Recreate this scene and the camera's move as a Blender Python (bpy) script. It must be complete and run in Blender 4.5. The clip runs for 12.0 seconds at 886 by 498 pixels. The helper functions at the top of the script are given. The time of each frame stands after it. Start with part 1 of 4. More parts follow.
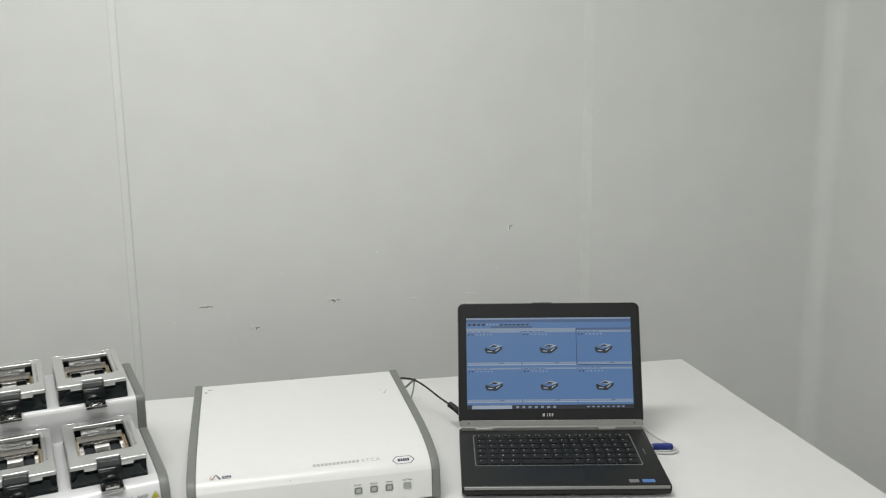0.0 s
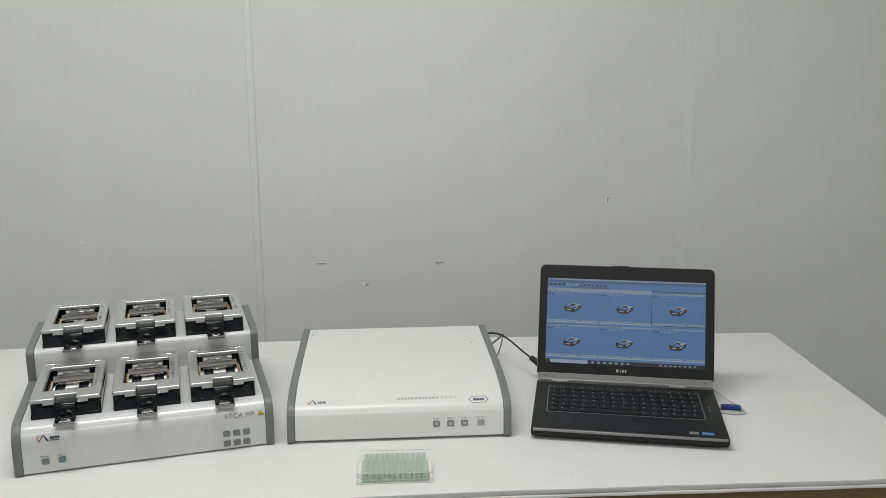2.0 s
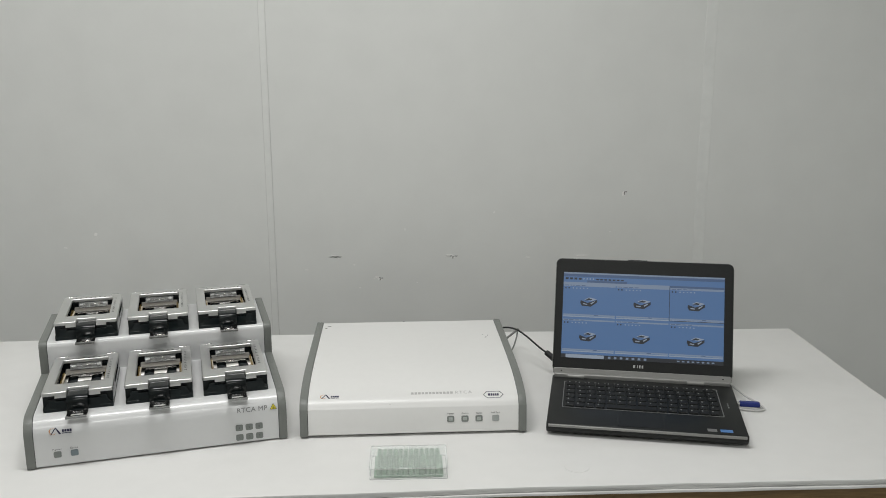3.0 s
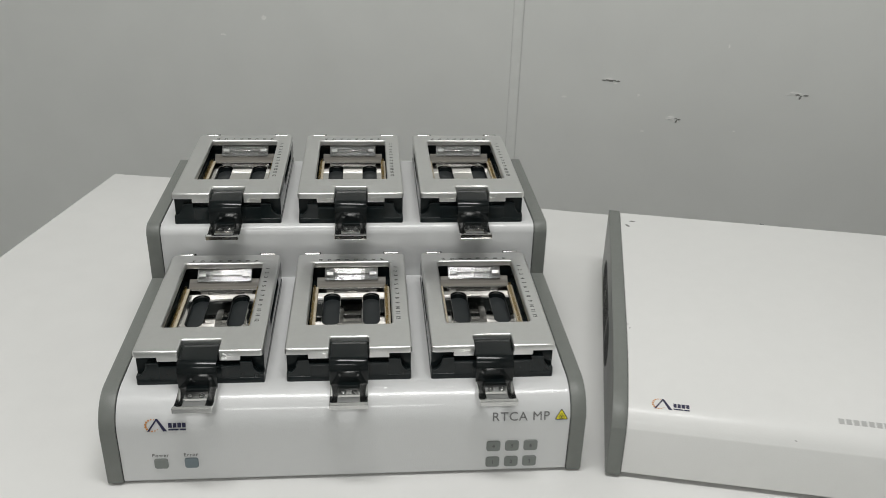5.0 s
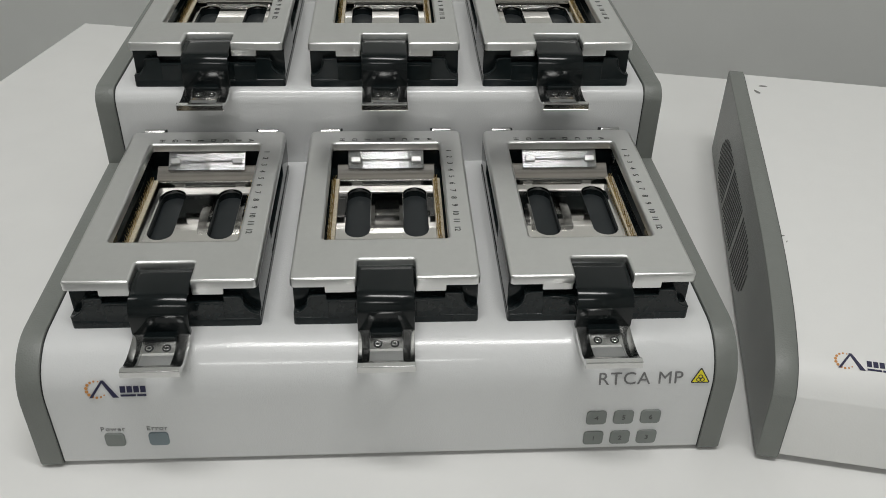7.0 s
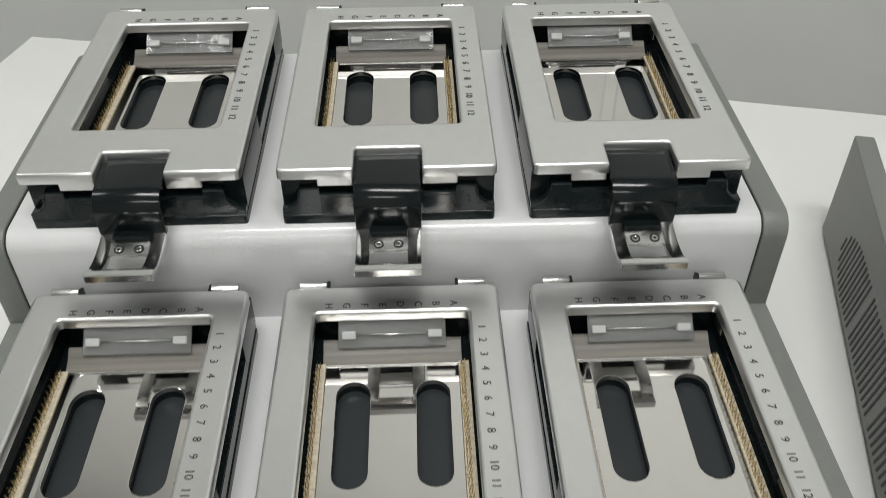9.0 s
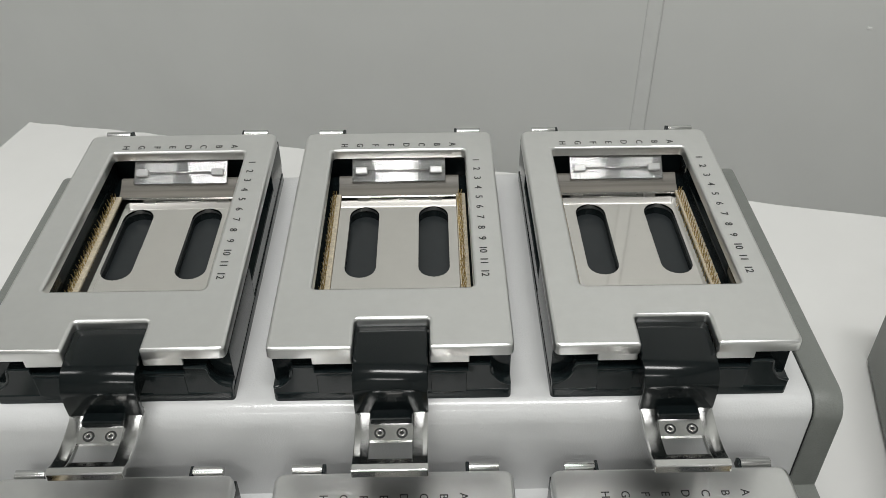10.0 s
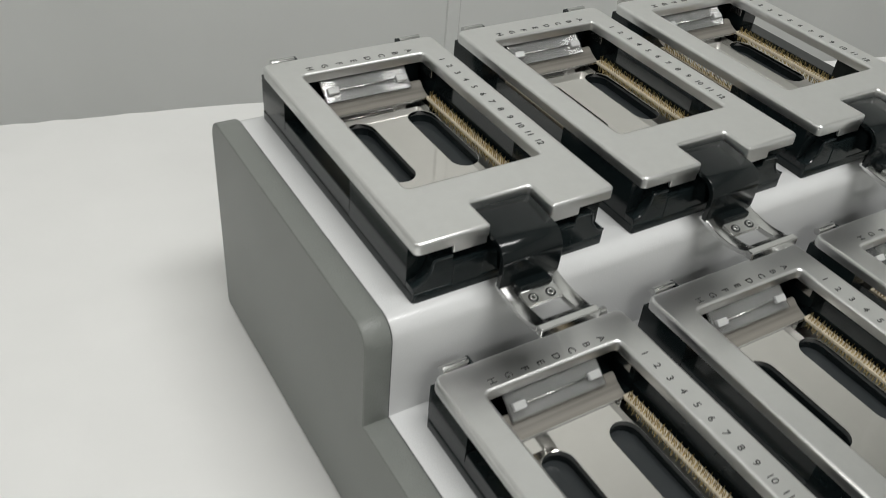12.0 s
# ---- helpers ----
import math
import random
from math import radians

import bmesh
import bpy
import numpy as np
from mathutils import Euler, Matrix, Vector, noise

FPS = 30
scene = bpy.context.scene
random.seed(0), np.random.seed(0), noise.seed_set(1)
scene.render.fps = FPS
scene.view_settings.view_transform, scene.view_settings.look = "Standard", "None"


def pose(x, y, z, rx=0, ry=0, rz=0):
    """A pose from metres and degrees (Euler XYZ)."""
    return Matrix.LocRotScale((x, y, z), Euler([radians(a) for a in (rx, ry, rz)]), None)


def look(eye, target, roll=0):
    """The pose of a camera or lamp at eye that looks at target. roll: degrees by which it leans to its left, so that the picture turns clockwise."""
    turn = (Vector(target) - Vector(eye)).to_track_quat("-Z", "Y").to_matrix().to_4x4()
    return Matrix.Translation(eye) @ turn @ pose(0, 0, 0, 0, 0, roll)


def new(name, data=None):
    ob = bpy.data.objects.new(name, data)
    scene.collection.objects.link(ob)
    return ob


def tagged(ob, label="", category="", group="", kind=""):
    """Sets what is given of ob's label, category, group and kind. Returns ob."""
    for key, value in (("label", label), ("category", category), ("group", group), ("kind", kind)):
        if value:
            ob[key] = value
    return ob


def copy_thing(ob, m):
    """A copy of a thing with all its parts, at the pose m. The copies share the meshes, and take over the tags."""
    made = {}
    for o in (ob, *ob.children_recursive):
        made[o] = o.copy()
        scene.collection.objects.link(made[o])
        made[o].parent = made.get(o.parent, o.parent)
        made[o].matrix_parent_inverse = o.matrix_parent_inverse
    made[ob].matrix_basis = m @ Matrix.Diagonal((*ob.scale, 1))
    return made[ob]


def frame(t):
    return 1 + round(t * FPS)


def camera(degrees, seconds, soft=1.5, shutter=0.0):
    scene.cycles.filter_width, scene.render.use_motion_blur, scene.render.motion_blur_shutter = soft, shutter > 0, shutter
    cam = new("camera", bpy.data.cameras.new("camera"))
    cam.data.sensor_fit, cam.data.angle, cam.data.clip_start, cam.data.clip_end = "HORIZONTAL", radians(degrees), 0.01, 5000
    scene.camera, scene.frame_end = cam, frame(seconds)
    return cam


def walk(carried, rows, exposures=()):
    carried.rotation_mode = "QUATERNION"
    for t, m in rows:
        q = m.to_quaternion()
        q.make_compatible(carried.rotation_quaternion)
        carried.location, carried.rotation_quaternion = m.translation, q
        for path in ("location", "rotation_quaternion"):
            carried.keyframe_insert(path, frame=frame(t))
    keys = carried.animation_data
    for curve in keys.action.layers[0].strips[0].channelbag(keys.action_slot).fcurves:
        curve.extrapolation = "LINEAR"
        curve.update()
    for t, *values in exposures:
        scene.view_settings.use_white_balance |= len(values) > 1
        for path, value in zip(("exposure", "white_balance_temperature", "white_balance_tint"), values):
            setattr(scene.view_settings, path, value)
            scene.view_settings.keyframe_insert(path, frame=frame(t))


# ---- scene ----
cam = camera(53.44, 12.0, soft=0.5, shutter=0.2)
PATH = [
    (0, (0.2541, -1.3830, 1.4745), (0.9545, 0.0221, 1.1658), -0.46),
    (0.5, (0.2440, -1.4892, 1.4667), (0.8157, -0.0331, 1.1306), -0.60),
    (1, (0.2447, -1.5444, 1.4603), (0.7683, -0.0713, 1.1197), -0.66),
    (1.5, (0.2634, -1.5655, 1.4589), (0.7610, -0.0827, 1.1215), -0.48),
    (2, (0.2849, -1.5659, 1.4572), (0.7563, -0.0744, 1.1207), -0.17),
    (2.5, (0.2921, -1.5621, 1.4553), (0.7551, -0.0681, 1.1184), -0.15),
    (3, (0.2894, -1.5461, 1.4523), (0.7358, -0.0495, 1.1045), -0.17),
    (3.5, (0.2556, -1.4276, 1.4297), (0.6477, 0.0695, 1.0235), 0.09),
    (3.7, (0.2246, -1.3329, 1.4262), (0.5926, 0.1607, 0.9861), 0.57),
    (5.3, (0.2486, -0.5493, 1.3062), (0.3435, 0.8449, 0.5270), 1.44),
    (5.5, (0.2458, -0.4999, 1.3008), (0.3307, 0.8703, 0.4790), 1.31),
    (6, (0.2350, -0.4367, 1.2512), (0.3347, 0.8777, 0.3442), 1.92),
    (6.5, (0.2334, -0.4145, 1.2135), (0.3309, 0.8913, 0.2941), 1.82),
    (6.7, (0.2315, -0.4106, 1.1998), (0.3213, 0.8949, 0.2792), 1.54),
    (8.3, (0.2334, -0.2538, 1.2059), (0.3152, 1.0239, 0.2463), 1.09),
    (8.5, (0.2388, -0.2245, 1.2036), (0.3024, 1.0206, 0.2008), 0.40),
    (9, (0.2423, -0.1329, 1.2073), (0.2812, 1.0832, 0.1683), -0.27),
    (9.5, (0.2483, -0.0756, 1.2229), (0.2801, 1.1480, 0.1925), -0.25),
    (10, (0.2470, -0.0453, 1.2320), (0.2611, 1.2040, 0.2325), -0.48),
    (10.5, (0.1958, -0.0440, 1.2336), (0.2599, 1.2044, 0.2350), 0.30),
    (11, (0.0519, -0.0032, 1.2214), (0.4724, 1.1652, 0.2124), 1.66),
    (11.5, (-0.0558, 0.0324, 1.1974), (0.6203, 1.0737, 0.1881), 4.20),
    (12, (-0.1343, -0.0206, 1.1865), (0.5639, 1.0272, 0.1993), 5.49),
]
EXPOSURES = [(0.0, 0.17), (0.5, 0.0), (1.0, -0.05), (2.0, -0.08), (3.5, -0.1), (5.5, -0.26), (6.0, -0.36), (6.5, -0.35), (8.5, -0.02), (9.0, 0.1), (9.5, 0.05), (10.5, 0.02), (12.0, 0.05)]
walk(cam, [(t, look(eye, target, roll)) for t, eye, target, roll in PATH], EXPOSURES)

# ---- light ----
TABLE_YAW, WALL_YAW, TOP = -15.0, -16.0, 0.75
ROOM = pose(0, 0, 0, 0, 0, WALL_YAW)          # the room's axes: x along the back wall, y towards it
WALL_Y, LEFT_X, RIGHT_X, FRONT_Y, CEIL = 1.115, -2.6, 2.236, -3.4, 2.9
world = bpy.data.worlds.new("room_air")
world.use_nodes = True
world.node_tree.nodes["Background"].inputs[0].default_value = (0.8, 0.85, 0.9, 1)
world.node_tree.nodes["Background"].inputs[1].default_value = 0.02
scene.world = world
# all out of view; the last is added to lighten the left-hand faces
LAMPS = [(0.37, -0.22, 25.0), (0.6, -2.3, 14.5), (-1.8, -0.1, 8.0)]   # room x, room y, watts
LAMP_LONG, LAMP_WIDE = 1.2, 0.3


# ---- materials ----
def material(name, colour, rough=0.5, metal=0.0, spread=0.06, grain=60.0, stains=4.0, bump=0.0, bump_scale=400.0, coat=0.0,
             vary=0.0, clear=0.0, stretch=(1, 1, 1), rough_spread=0.06, shine=0.5):
    m = bpy.data.materials.new(name)
    m.use_nodes = True
    nt = m.node_tree
    b = nt.nodes["Principled BSDF"]
    coords = nt.nodes.new("ShaderNodeTexCoord")
    scaled = nt.nodes.new("ShaderNodeMapping")
    scaled.inputs["Scale"].default_value = stretch
    nt.links.new(coords.outputs["Object"], scaled.inputs[0])
    fine, broad = nt.nodes.new("ShaderNodeTexNoise"), nt.nodes.new("ShaderNodeTexNoise")
    fine.inputs["Scale"].default_value, broad.inputs["Scale"].default_value = grain, stains
    fine.inputs["Detail"].default_value, broad.inputs["Detail"].default_value = 4, 3
    for n in (fine, broad):
        nt.links.new(scaled.outputs[0], n.inputs["Vector"])
    both = nt.nodes.new("ShaderNodeMath")
    both.operation = "ADD"
    nt.links.new(fine.outputs[0], both.inputs[0])
    nt.links.new(broad.outputs[0], both.inputs[1])
    last = both.outputs[0]
    if vary:
        info = nt.nodes.new("ShaderNodeObjectInfo")
        more = nt.nodes.new("ShaderNodeMath")
        more.operation = "MULTIPLY_ADD"
        more.inputs[1].default_value = vary
        nt.links.new(info.outputs["Random"], more.inputs[0])
        nt.links.new(last, more.inputs[2])
        last = more.outputs[0]
    ramp = nt.nodes.new("ShaderNodeMapRange")
    ramp.inputs["From Min"].default_value, ramp.inputs["From Max"].default_value = 0.6, 1.4 + vary
    ramp.inputs["To Min"].default_value, ramp.inputs["To Max"].default_value = 1 - spread, 1 + spread
    nt.links.new(last, ramp.inputs[0])
    mix = nt.nodes.new("ShaderNodeVectorMath")
    mix.operation = "SCALE"
    mix.inputs[0].default_value = colour
    nt.links.new(ramp.outputs[0], mix.inputs["Scale"])
    nt.links.new(mix.outputs[0], b.inputs["Base Color"])
    rr = nt.nodes.new("ShaderNodeMapRange")
    rr.inputs["From Min"].default_value, rr.inputs["From Max"].default_value = 0.3, 0.7
    rr.inputs["To Min"].default_value, rr.inputs["To Max"].default_value = max(rough - rough_spread, 0.02), rough + rough_spread
    nt.links.new(broad.outputs[0], rr.inputs[0])
    nt.links.new(rr.outputs[0], b.inputs["Roughness"])
    b.inputs["Metallic"].default_value = metal
    b.inputs["Specular IOR Level"].default_value = shine
    b.inputs["Coat Weight"].default_value = coat
    b.inputs["Coat Roughness"].default_value = 0.12
    b.inputs["Transmission Weight"].default_value = clear
    b.inputs["IOR"].default_value = 1.46
    if bump:
        tex, bp = nt.nodes.new("ShaderNodeTexNoise"), nt.nodes.new("ShaderNodeBump")
        tex.inputs["Scale"].default_value = bump_scale
        tex.inputs["Detail"].default_value = 3
        bp.inputs["Strength"].default_value = bump
        bp.inputs["Distance"].default_value = 0.001
        nt.links.new(scaled.outputs[0], tex.inputs["Vector"])
        nt.links.new(tex.outputs[0], bp.inputs["Height"])
        nt.links.new(bp.outputs[0], b.inputs["Normal"])
    return m


def glowing(name, colour, strength):
    m = bpy.data.materials.new(name)
    m.use_nodes = True
    b = m.node_tree.nodes["Principled BSDF"]
    b.inputs["Base Color"].default_value = (0.02, 0.02, 0.02, 1)
    b.inputs["Roughness"].default_value = 0.35
    b.inputs["Emission Color"].default_value = (*colour, 1)
    b.inputs["Emission Strength"].default_value = strength
    return m


WALL = material("grey_wall_paint", (0.72, 0.73, 0.71), 0.5, spread=0.035, grain=9, stains=1.1, bump=0.12, bump_scale=90)
SEAM = material("seam_sealant", (0.732, 0.742, 0.722), 0.45, spread=0.05, grain=40)
CHIP = material("chipped_paint", (0.2, 0.2, 0.19), 0.8, spread=0.3, grain=200)
CHIP_PALE = material("bare_plaster", (0.86, 0.86, 0.84), 0.7, spread=0.1, grain=200)
FLOOR = material("floor_vinyl", (0.36, 0.37, 0.37), 0.4, spread=0.08, grain=30)
CEILING = material("ceiling_white", (0.84, 0.84, 0.83), 0.7, spread=0.03, grain=20)
PAPER = material("white_board", (0.735, 0.735, 0.72), 0.55, spread=0.025, grain=25, stains=2.5, bump=0.05, bump_scale=150)
WOOD = material("wood_edge", (0.25, 0.16, 0.07), 0.5, spread=0.3, grain=30, stains=6, stretch=(1, 6, 12), bump=0.2)
DARKFRAME = material("table_frame_metal", (0.14, 0.14, 0.15), 0.5, spread=0.1)
WHITE = material("white_powder_coat", (0.648, 0.655, 0.655), 0.3, spread=0.012, grain=90, stains=6, bump=0.22, bump_scale=1100, coat=0.55, rough_spread=0.008)
ANWHITE = material("satin_white_coat", (0.74, 0.74, 0.725), 0.38, spread=0.015, grain=60, stains=5, bump=0.12, bump_scale=700, coat=0.1)
GREY = material("grey_side_coat", (0.175, 0.185, 0.172), 0.38, spread=0.05, grain=120, stains=8, bump=0.3, bump_scale=900)
STEEL = material("brushed_steel", (0.77, 0.77, 0.76), 0.31, 1.0, spread=0.03, grain=160, stains=10, stretch=(1, 1, 1), bump=0.04, bump_scale=1500, rough_spread=0.015)
POLISHED = material("polished_steel", (0.71, 0.69, 0.66), 0.042, 1.0, spread=0.03, grain=120, rough_spread=0.005)
CHROME = material("bright_steel", (0.66, 0.66, 0.65), 0.2, 1.0, spread=0.05, grain=100)
BLACK = material("black_moulded_plastic", (0.009, 0.0135, 0.0145), 0.16, spread=0.2, grain=150, shine=0.42)
SATIN = material("satin_black_metal", (0.0055, 0.008, 0.0085), 0.15, spread=0.2, grain=150, shine=0.36, rough_spread=0.012)
CLASPSTEEL = material("brushed_clasp_steel", (0.62, 0.62, 0.61), 0.17, 1.0, spread=0.08, grain=220, stains=30)
SLOTFLOOR = material("dark_grey_slot_floor", (0.018, 0.022, 0.024), 0.5, spread=0.1, grain=200)
DARK = material("dark_recess", (0.012, 0.014, 0.014), 0.5, spread=0.2)
GOLD = material("gold_pins", (0.52, 0.41, 0.19), 0.28, 1.0, spread=0.45, grain=700, stains=300)
STRIP = material("pale_pin_strip", (0.55, 0.49, 0.38), 0.5, spread=0.3, grain=900, stains=400)
CLIP = material("clear_clip_plastic", (0.90, 0.91, 0.91), 0.07, spread=0.02, grain=200, clear=0.96, rough_spread=0.01, shine=0.12)
CLIPBACK = material("satin_grey_backing", (0.24, 0.24, 0.235), 0.4, 0.0, spread=0.12, grain=40, stains=12, stretch=(1, 12, 12), shine=0.35, rough_spread=0.04)
# the ramp's streaky reflections are painted into this dull brown
RAIL = material("dull_brown_ramp", (0.17, 0.16, 0.14), 0.42, spread=0.35, grain=9, stains=5, stretch=(1, 45, 45), bump=0.15, bump_scale=25, shine=0.35)
PEG = material("milky_peg_plastic", (0.92, 0.93, 0.92), 0.06, spread=0.03, clear=0.55, rough_spread=0.01)
GROOVE = material("joint_shadow_line", (0.62, 0.625, 0.61), 0.7, spread=0.1)
INK = material("grey_lettering", (0.17, 0.17, 0.17), 0.6, spread=0.1)
INKGREY = material("dim_grey_lettering", (0.09, 0.09, 0.09), 0.6, spread=0.1)
INKDARK = material("engraved_lettering", (0.035, 0.035, 0.035), 0.6, spread=0.1)
PALEINK = material("pale_lettering", (0.44, 0.44, 0.43), 0.5, spread=0.05)
NAVY = material("navy_print", (0.022, 0.022, 0.06), 0.5, spread=0.1)
ORANGE = material("orange_print", (0.55, 0.25, 0.07), 0.5, spread=0.2)
YELLOW = material("yellow_sticker", (0.75, 0.66, 0.03), 0.4, spread=0.05)
BUTTON = material("grey_button", (0.195, 0.212, 0.2), 0.4, spread=0.05, vary=0.3)
BUTTONPALE = material("pale_grey_button", (0.36, 0.38, 0.37), 0.4, spread=0.05)
BUTTONBLUE = material("blue_grey_button", (0.17, 0.215, 0.235), 0.4, spread=0.05)
LENS = material("pale_indicator", (0.42, 0.46, 0.43), 0.15, spread=0.05)
LAPTOP = material("laptop_black_plastic", (0.011, 0.0122, 0.0118), 0.45, spread=0.2, grain=200, shine=0.35)
KEY = material("key_black", (0.011, 0.0118, 0.0112), 0.55, spread=0.2, vary=0.3, shine=0.4)
LEGEND = material("key_legend", (0.42, 0.43, 0.43), 0.6, spread=0.1)
SILVER = material("silver_trim", (0.28, 0.28, 0.27), 0.45, 0.5, spread=0.05)
BLUE = material("blue_plug", (0.015, 0.03, 0.2), 0.4, spread=0.1)
CABLEBLACK = material("black_cable", (0.012, 0.012, 0.013), 0.45, spread=0.2)
CABLEGREY = material("pale_cable", (0.55, 0.55, 0.54), 0.4, spread=0.05)
PLATECLEAR = material("clear_polystyrene", (0.86, 0.9, 0.88), 0.06, spread=0.01, rough_spread=0.01, shine=0.6)
PLATECLEAR.node_tree.nodes["Principled BSDF"].inputs["Alpha"].default_value = 0.2
PLATEFLOOR = material("green_plate_floor", (0.16, 0.27, 0.18), 0.3, spread=0.3, grain=120, stains=60)
WELLGREEN = material("pale_well_plastic", (0.60, 0.78, 0.63), 0.12, spread=0.25, vary=0.8, clear=0.45)
STICKER = material("blue_sticker", (0.08, 0.2, 0.45), 0.35, spread=0.1)
SCREENBLUE = glowing("display_blue", (0.135, 0.31, 0.66), 0.375)
SCREENPALE = glowing("display_pale", (0.40, 0.53, 0.74), 0.36)
SCREENDARK = glowing("display_dark", (0.008, 0.014, 0.03), 0.35)
SCREENMID = glowing("display_steel", (0.07, 0.14, 0.3), 0.5)
SCREENWHITE = glowing("display_white", (0.5, 0.6, 0.74), 0.42)
LAMPGLOW = glowing("lamp_diffuser", (1.0, 0.98, 0.94), 3.0)


# ---- builders ----
def finish(name, bm, mat, parent=None, label="", m=None, smooth=35):
    bmesh.ops.recalc_face_normals(bm, faces=bm.faces)
    for e in bm.edges:
        e.smooth = len(e.link_faces) == 2 and e.calc_face_angle(0) < radians(smooth)
    me = bpy.data.meshes.new(name)
    bm.to_mesh(me)
    bm.free()
    me.materials.append(mat)
    ob = new(name, me)
    if parent:
        ob.parent = parent
    if m is not None:
        ob.matrix_basis = m
    return tagged(ob, label)


def part(name, bm, mat, parent, label="", m=None):
    return finish(name, bm, mat, parent, label, m)


def again(ob, m, parent=None, name=None):
    """One more piece on the same mesh."""
    o = new(name or ob.name.split(".")[0], ob.data)
    o.parent = parent or ob.parent
    o.matrix_basis = m
    if "label" in ob:
        o["label"] = ob["label"]
    return o


def thing(name, label, category, m=None, group="", kind=""):
    e = new(name)
    e.empty_display_size = 0.05
    if m is not None:
        e.matrix_basis = m
    return tagged(e, label, category, group, kind)


def rounded(points, radius, seg=4):
    """A closed outline (counter-clockwise) with its corners rounded; radius: one number or one a corner."""
    out, n = [], len(points)
    for i, p in enumerate(points):
        r = radius[i] if isinstance(radius, (list, tuple)) else radius
        p, a, b = Vector(p), Vector(points[i - 1]), Vector(points[(i + 1) % n])
        if r <= 0:
            out.append(p)
            continue
        da, db = (a - p).normalized(), (b - p).normalized()
        half = da.angle(db) / 2
        cut = min(r / math.tan(half), (a - p).length * 0.49, (b - p).length * 0.49)
        r = cut * math.tan(half)
        c = p + (da + db).normalized() * (r / math.sin(half))
        va, vb = p + da * cut - c, p + db * cut - c
        turn = va.angle_signed(vb) if va.length > 0 else 0
        for k in range(seg + 1):
            ang = -turn * k / seg
            out.append(c + Matrix.Rotation(ang, 2) @ va)
    return out


def rect(x0, x1, y0, y1, r=0.0, seg=4):
    return rounded([(x0, y0), (x1, y0), (x1, y1), (x0, y1)], r, seg)


def shift(loop, d):
    """The outline moved by d to its left (inwards for a counter-clockwise one)."""
    out, n = [], len(loop)
    for i in range(n):
        p, a, b = Vector(loop[i]), Vector(loop[i - 1]), Vector(loop[(i + 1) % n])
        ea, eb = (p - a), (b - p)
        ea = ea.normalized() if ea.length > 1e-9 else eb.normalized()
        eb = eb.normalized() if eb.length > 1e-9 else ea
        na, nb = Vector((-ea.y, ea.x)), Vector((-eb.y, eb.x))
        mid = na + nb
        mid = mid.normalized() if mid.length > 1e-6 else na
        out.append(p + mid * (d / max(mid.dot(na), 0.35)))
    return out


def slab(bm, outer, holes=(), z0=0.0, z1=0.01, r=0.0, seg=3, m=None, both=False):
    """A plate with an outline, holes (clockwise) and rounded rims, between z0 and z1."""
    loops = [outer] + [h[::-1] for h in holes]
    levels = []
    if both and r:
        levels = [(r * (1 - math.cos(math.pi / 2 * (1 - k / seg))), z0 + r * (1 - math.sin(math.pi / 2 * (1 - k / seg)))) for k in range(seg)]
    levels += [(0.0, z0 + (r if both else 0.0))]
    levels += [(0.0, z1 - r)] + [(r * (1 - math.cos(math.pi / 2 * k / seg)), z1 - r + r * math.sin(math.pi / 2 * k / seg)) for k in range(1, seg + 1)] if r else [(0.0, z1)]
    tops, bottoms = [], []
    for loop in loops:
        rings = []
        for d, z in levels:
            pts = shift(loop, d) if d else loop
            rings.append([bm.verts.new((p[0], p[1], z)) for p in pts])
        n = len(loop)
        for lo, hi in zip(rings, rings[1:]):
            for i in range(n):
                j = (i + 1) % n
                bm.faces.new((lo[i], lo[j], hi[j], hi[i])).smooth = True
        for ring, store in ((rings[0], bottoms), (rings[-1], tops)):
            store.append(ring)
    made = [v for ring_set in (tops, bottoms) for ring in ring_set for v in ring]
    for store in (tops, bottoms):
        if len(store) == 1:
            bm.faces.new(store[0])
        else:
            edges = []
            for ring in store:
                for i in range(len(ring)):
                    a, b = ring[i], ring[(i + 1) % len(ring)]
                    e = bm.edges.get((a, b)) or bm.edges.new((a, b))
                    edges.append(e)
            made_faces = bmesh.ops.triangle_fill(bm, use_beauty=True, use_dissolve=False, edges=edges)["geom"]
            for f in made_faces:
                if isinstance(f, bmesh.types.BMFace):
                    f.smooth = False
    return made


def solid(outer, holes=(), z0=0.0, z1=0.01, r=0.0, seg=3, m=None, both=False):
    bm = bmesh.new()
    slab(bm, outer, holes, z0, z1, r, seg, both=both)
    if m is not None:
        bm.transform(m)
    return bm


def join(*pieces):
    bm = bmesh.new()
    for p in pieces:
        me = bpy.data.meshes.new("tmp")
        p.to_mesh(me)
        p.free()
        bm.from_mesh(me)
        bpy.data.meshes.remove(me)
    return bm


def block(x0, x1, y0, y1, z0, z1, r=0.0, seg=2):
    bm = bmesh.new()
    bmesh.ops.create_cube(bm, size=1)
    for v in bm.verts:
        v.co = ((x0 + x1) / 2 + v.co.x * (x1 - x0), (y0 + y1) / 2 + v.co.y * (y1 - y0), (z0 + z1) / 2 + v.co.z * (z1 - z0))
    if r:
        bmesh.ops.bevel(bm, geom=bm.edges[:], offset=r, segments=seg, affect="EDGES", profile=0.5)
    return bm


def rod(radius, z0, z1, at=(0, 0), sides=20, r=0.0):
    pts = [(at[0] + radius * math.cos(2 * math.pi * k / sides), at[1] + radius * math.sin(2 * math.pi * k / sides)) for k in range(sides)]
    return solid([Vector(p) for p in pts], (), z0, z1, r)


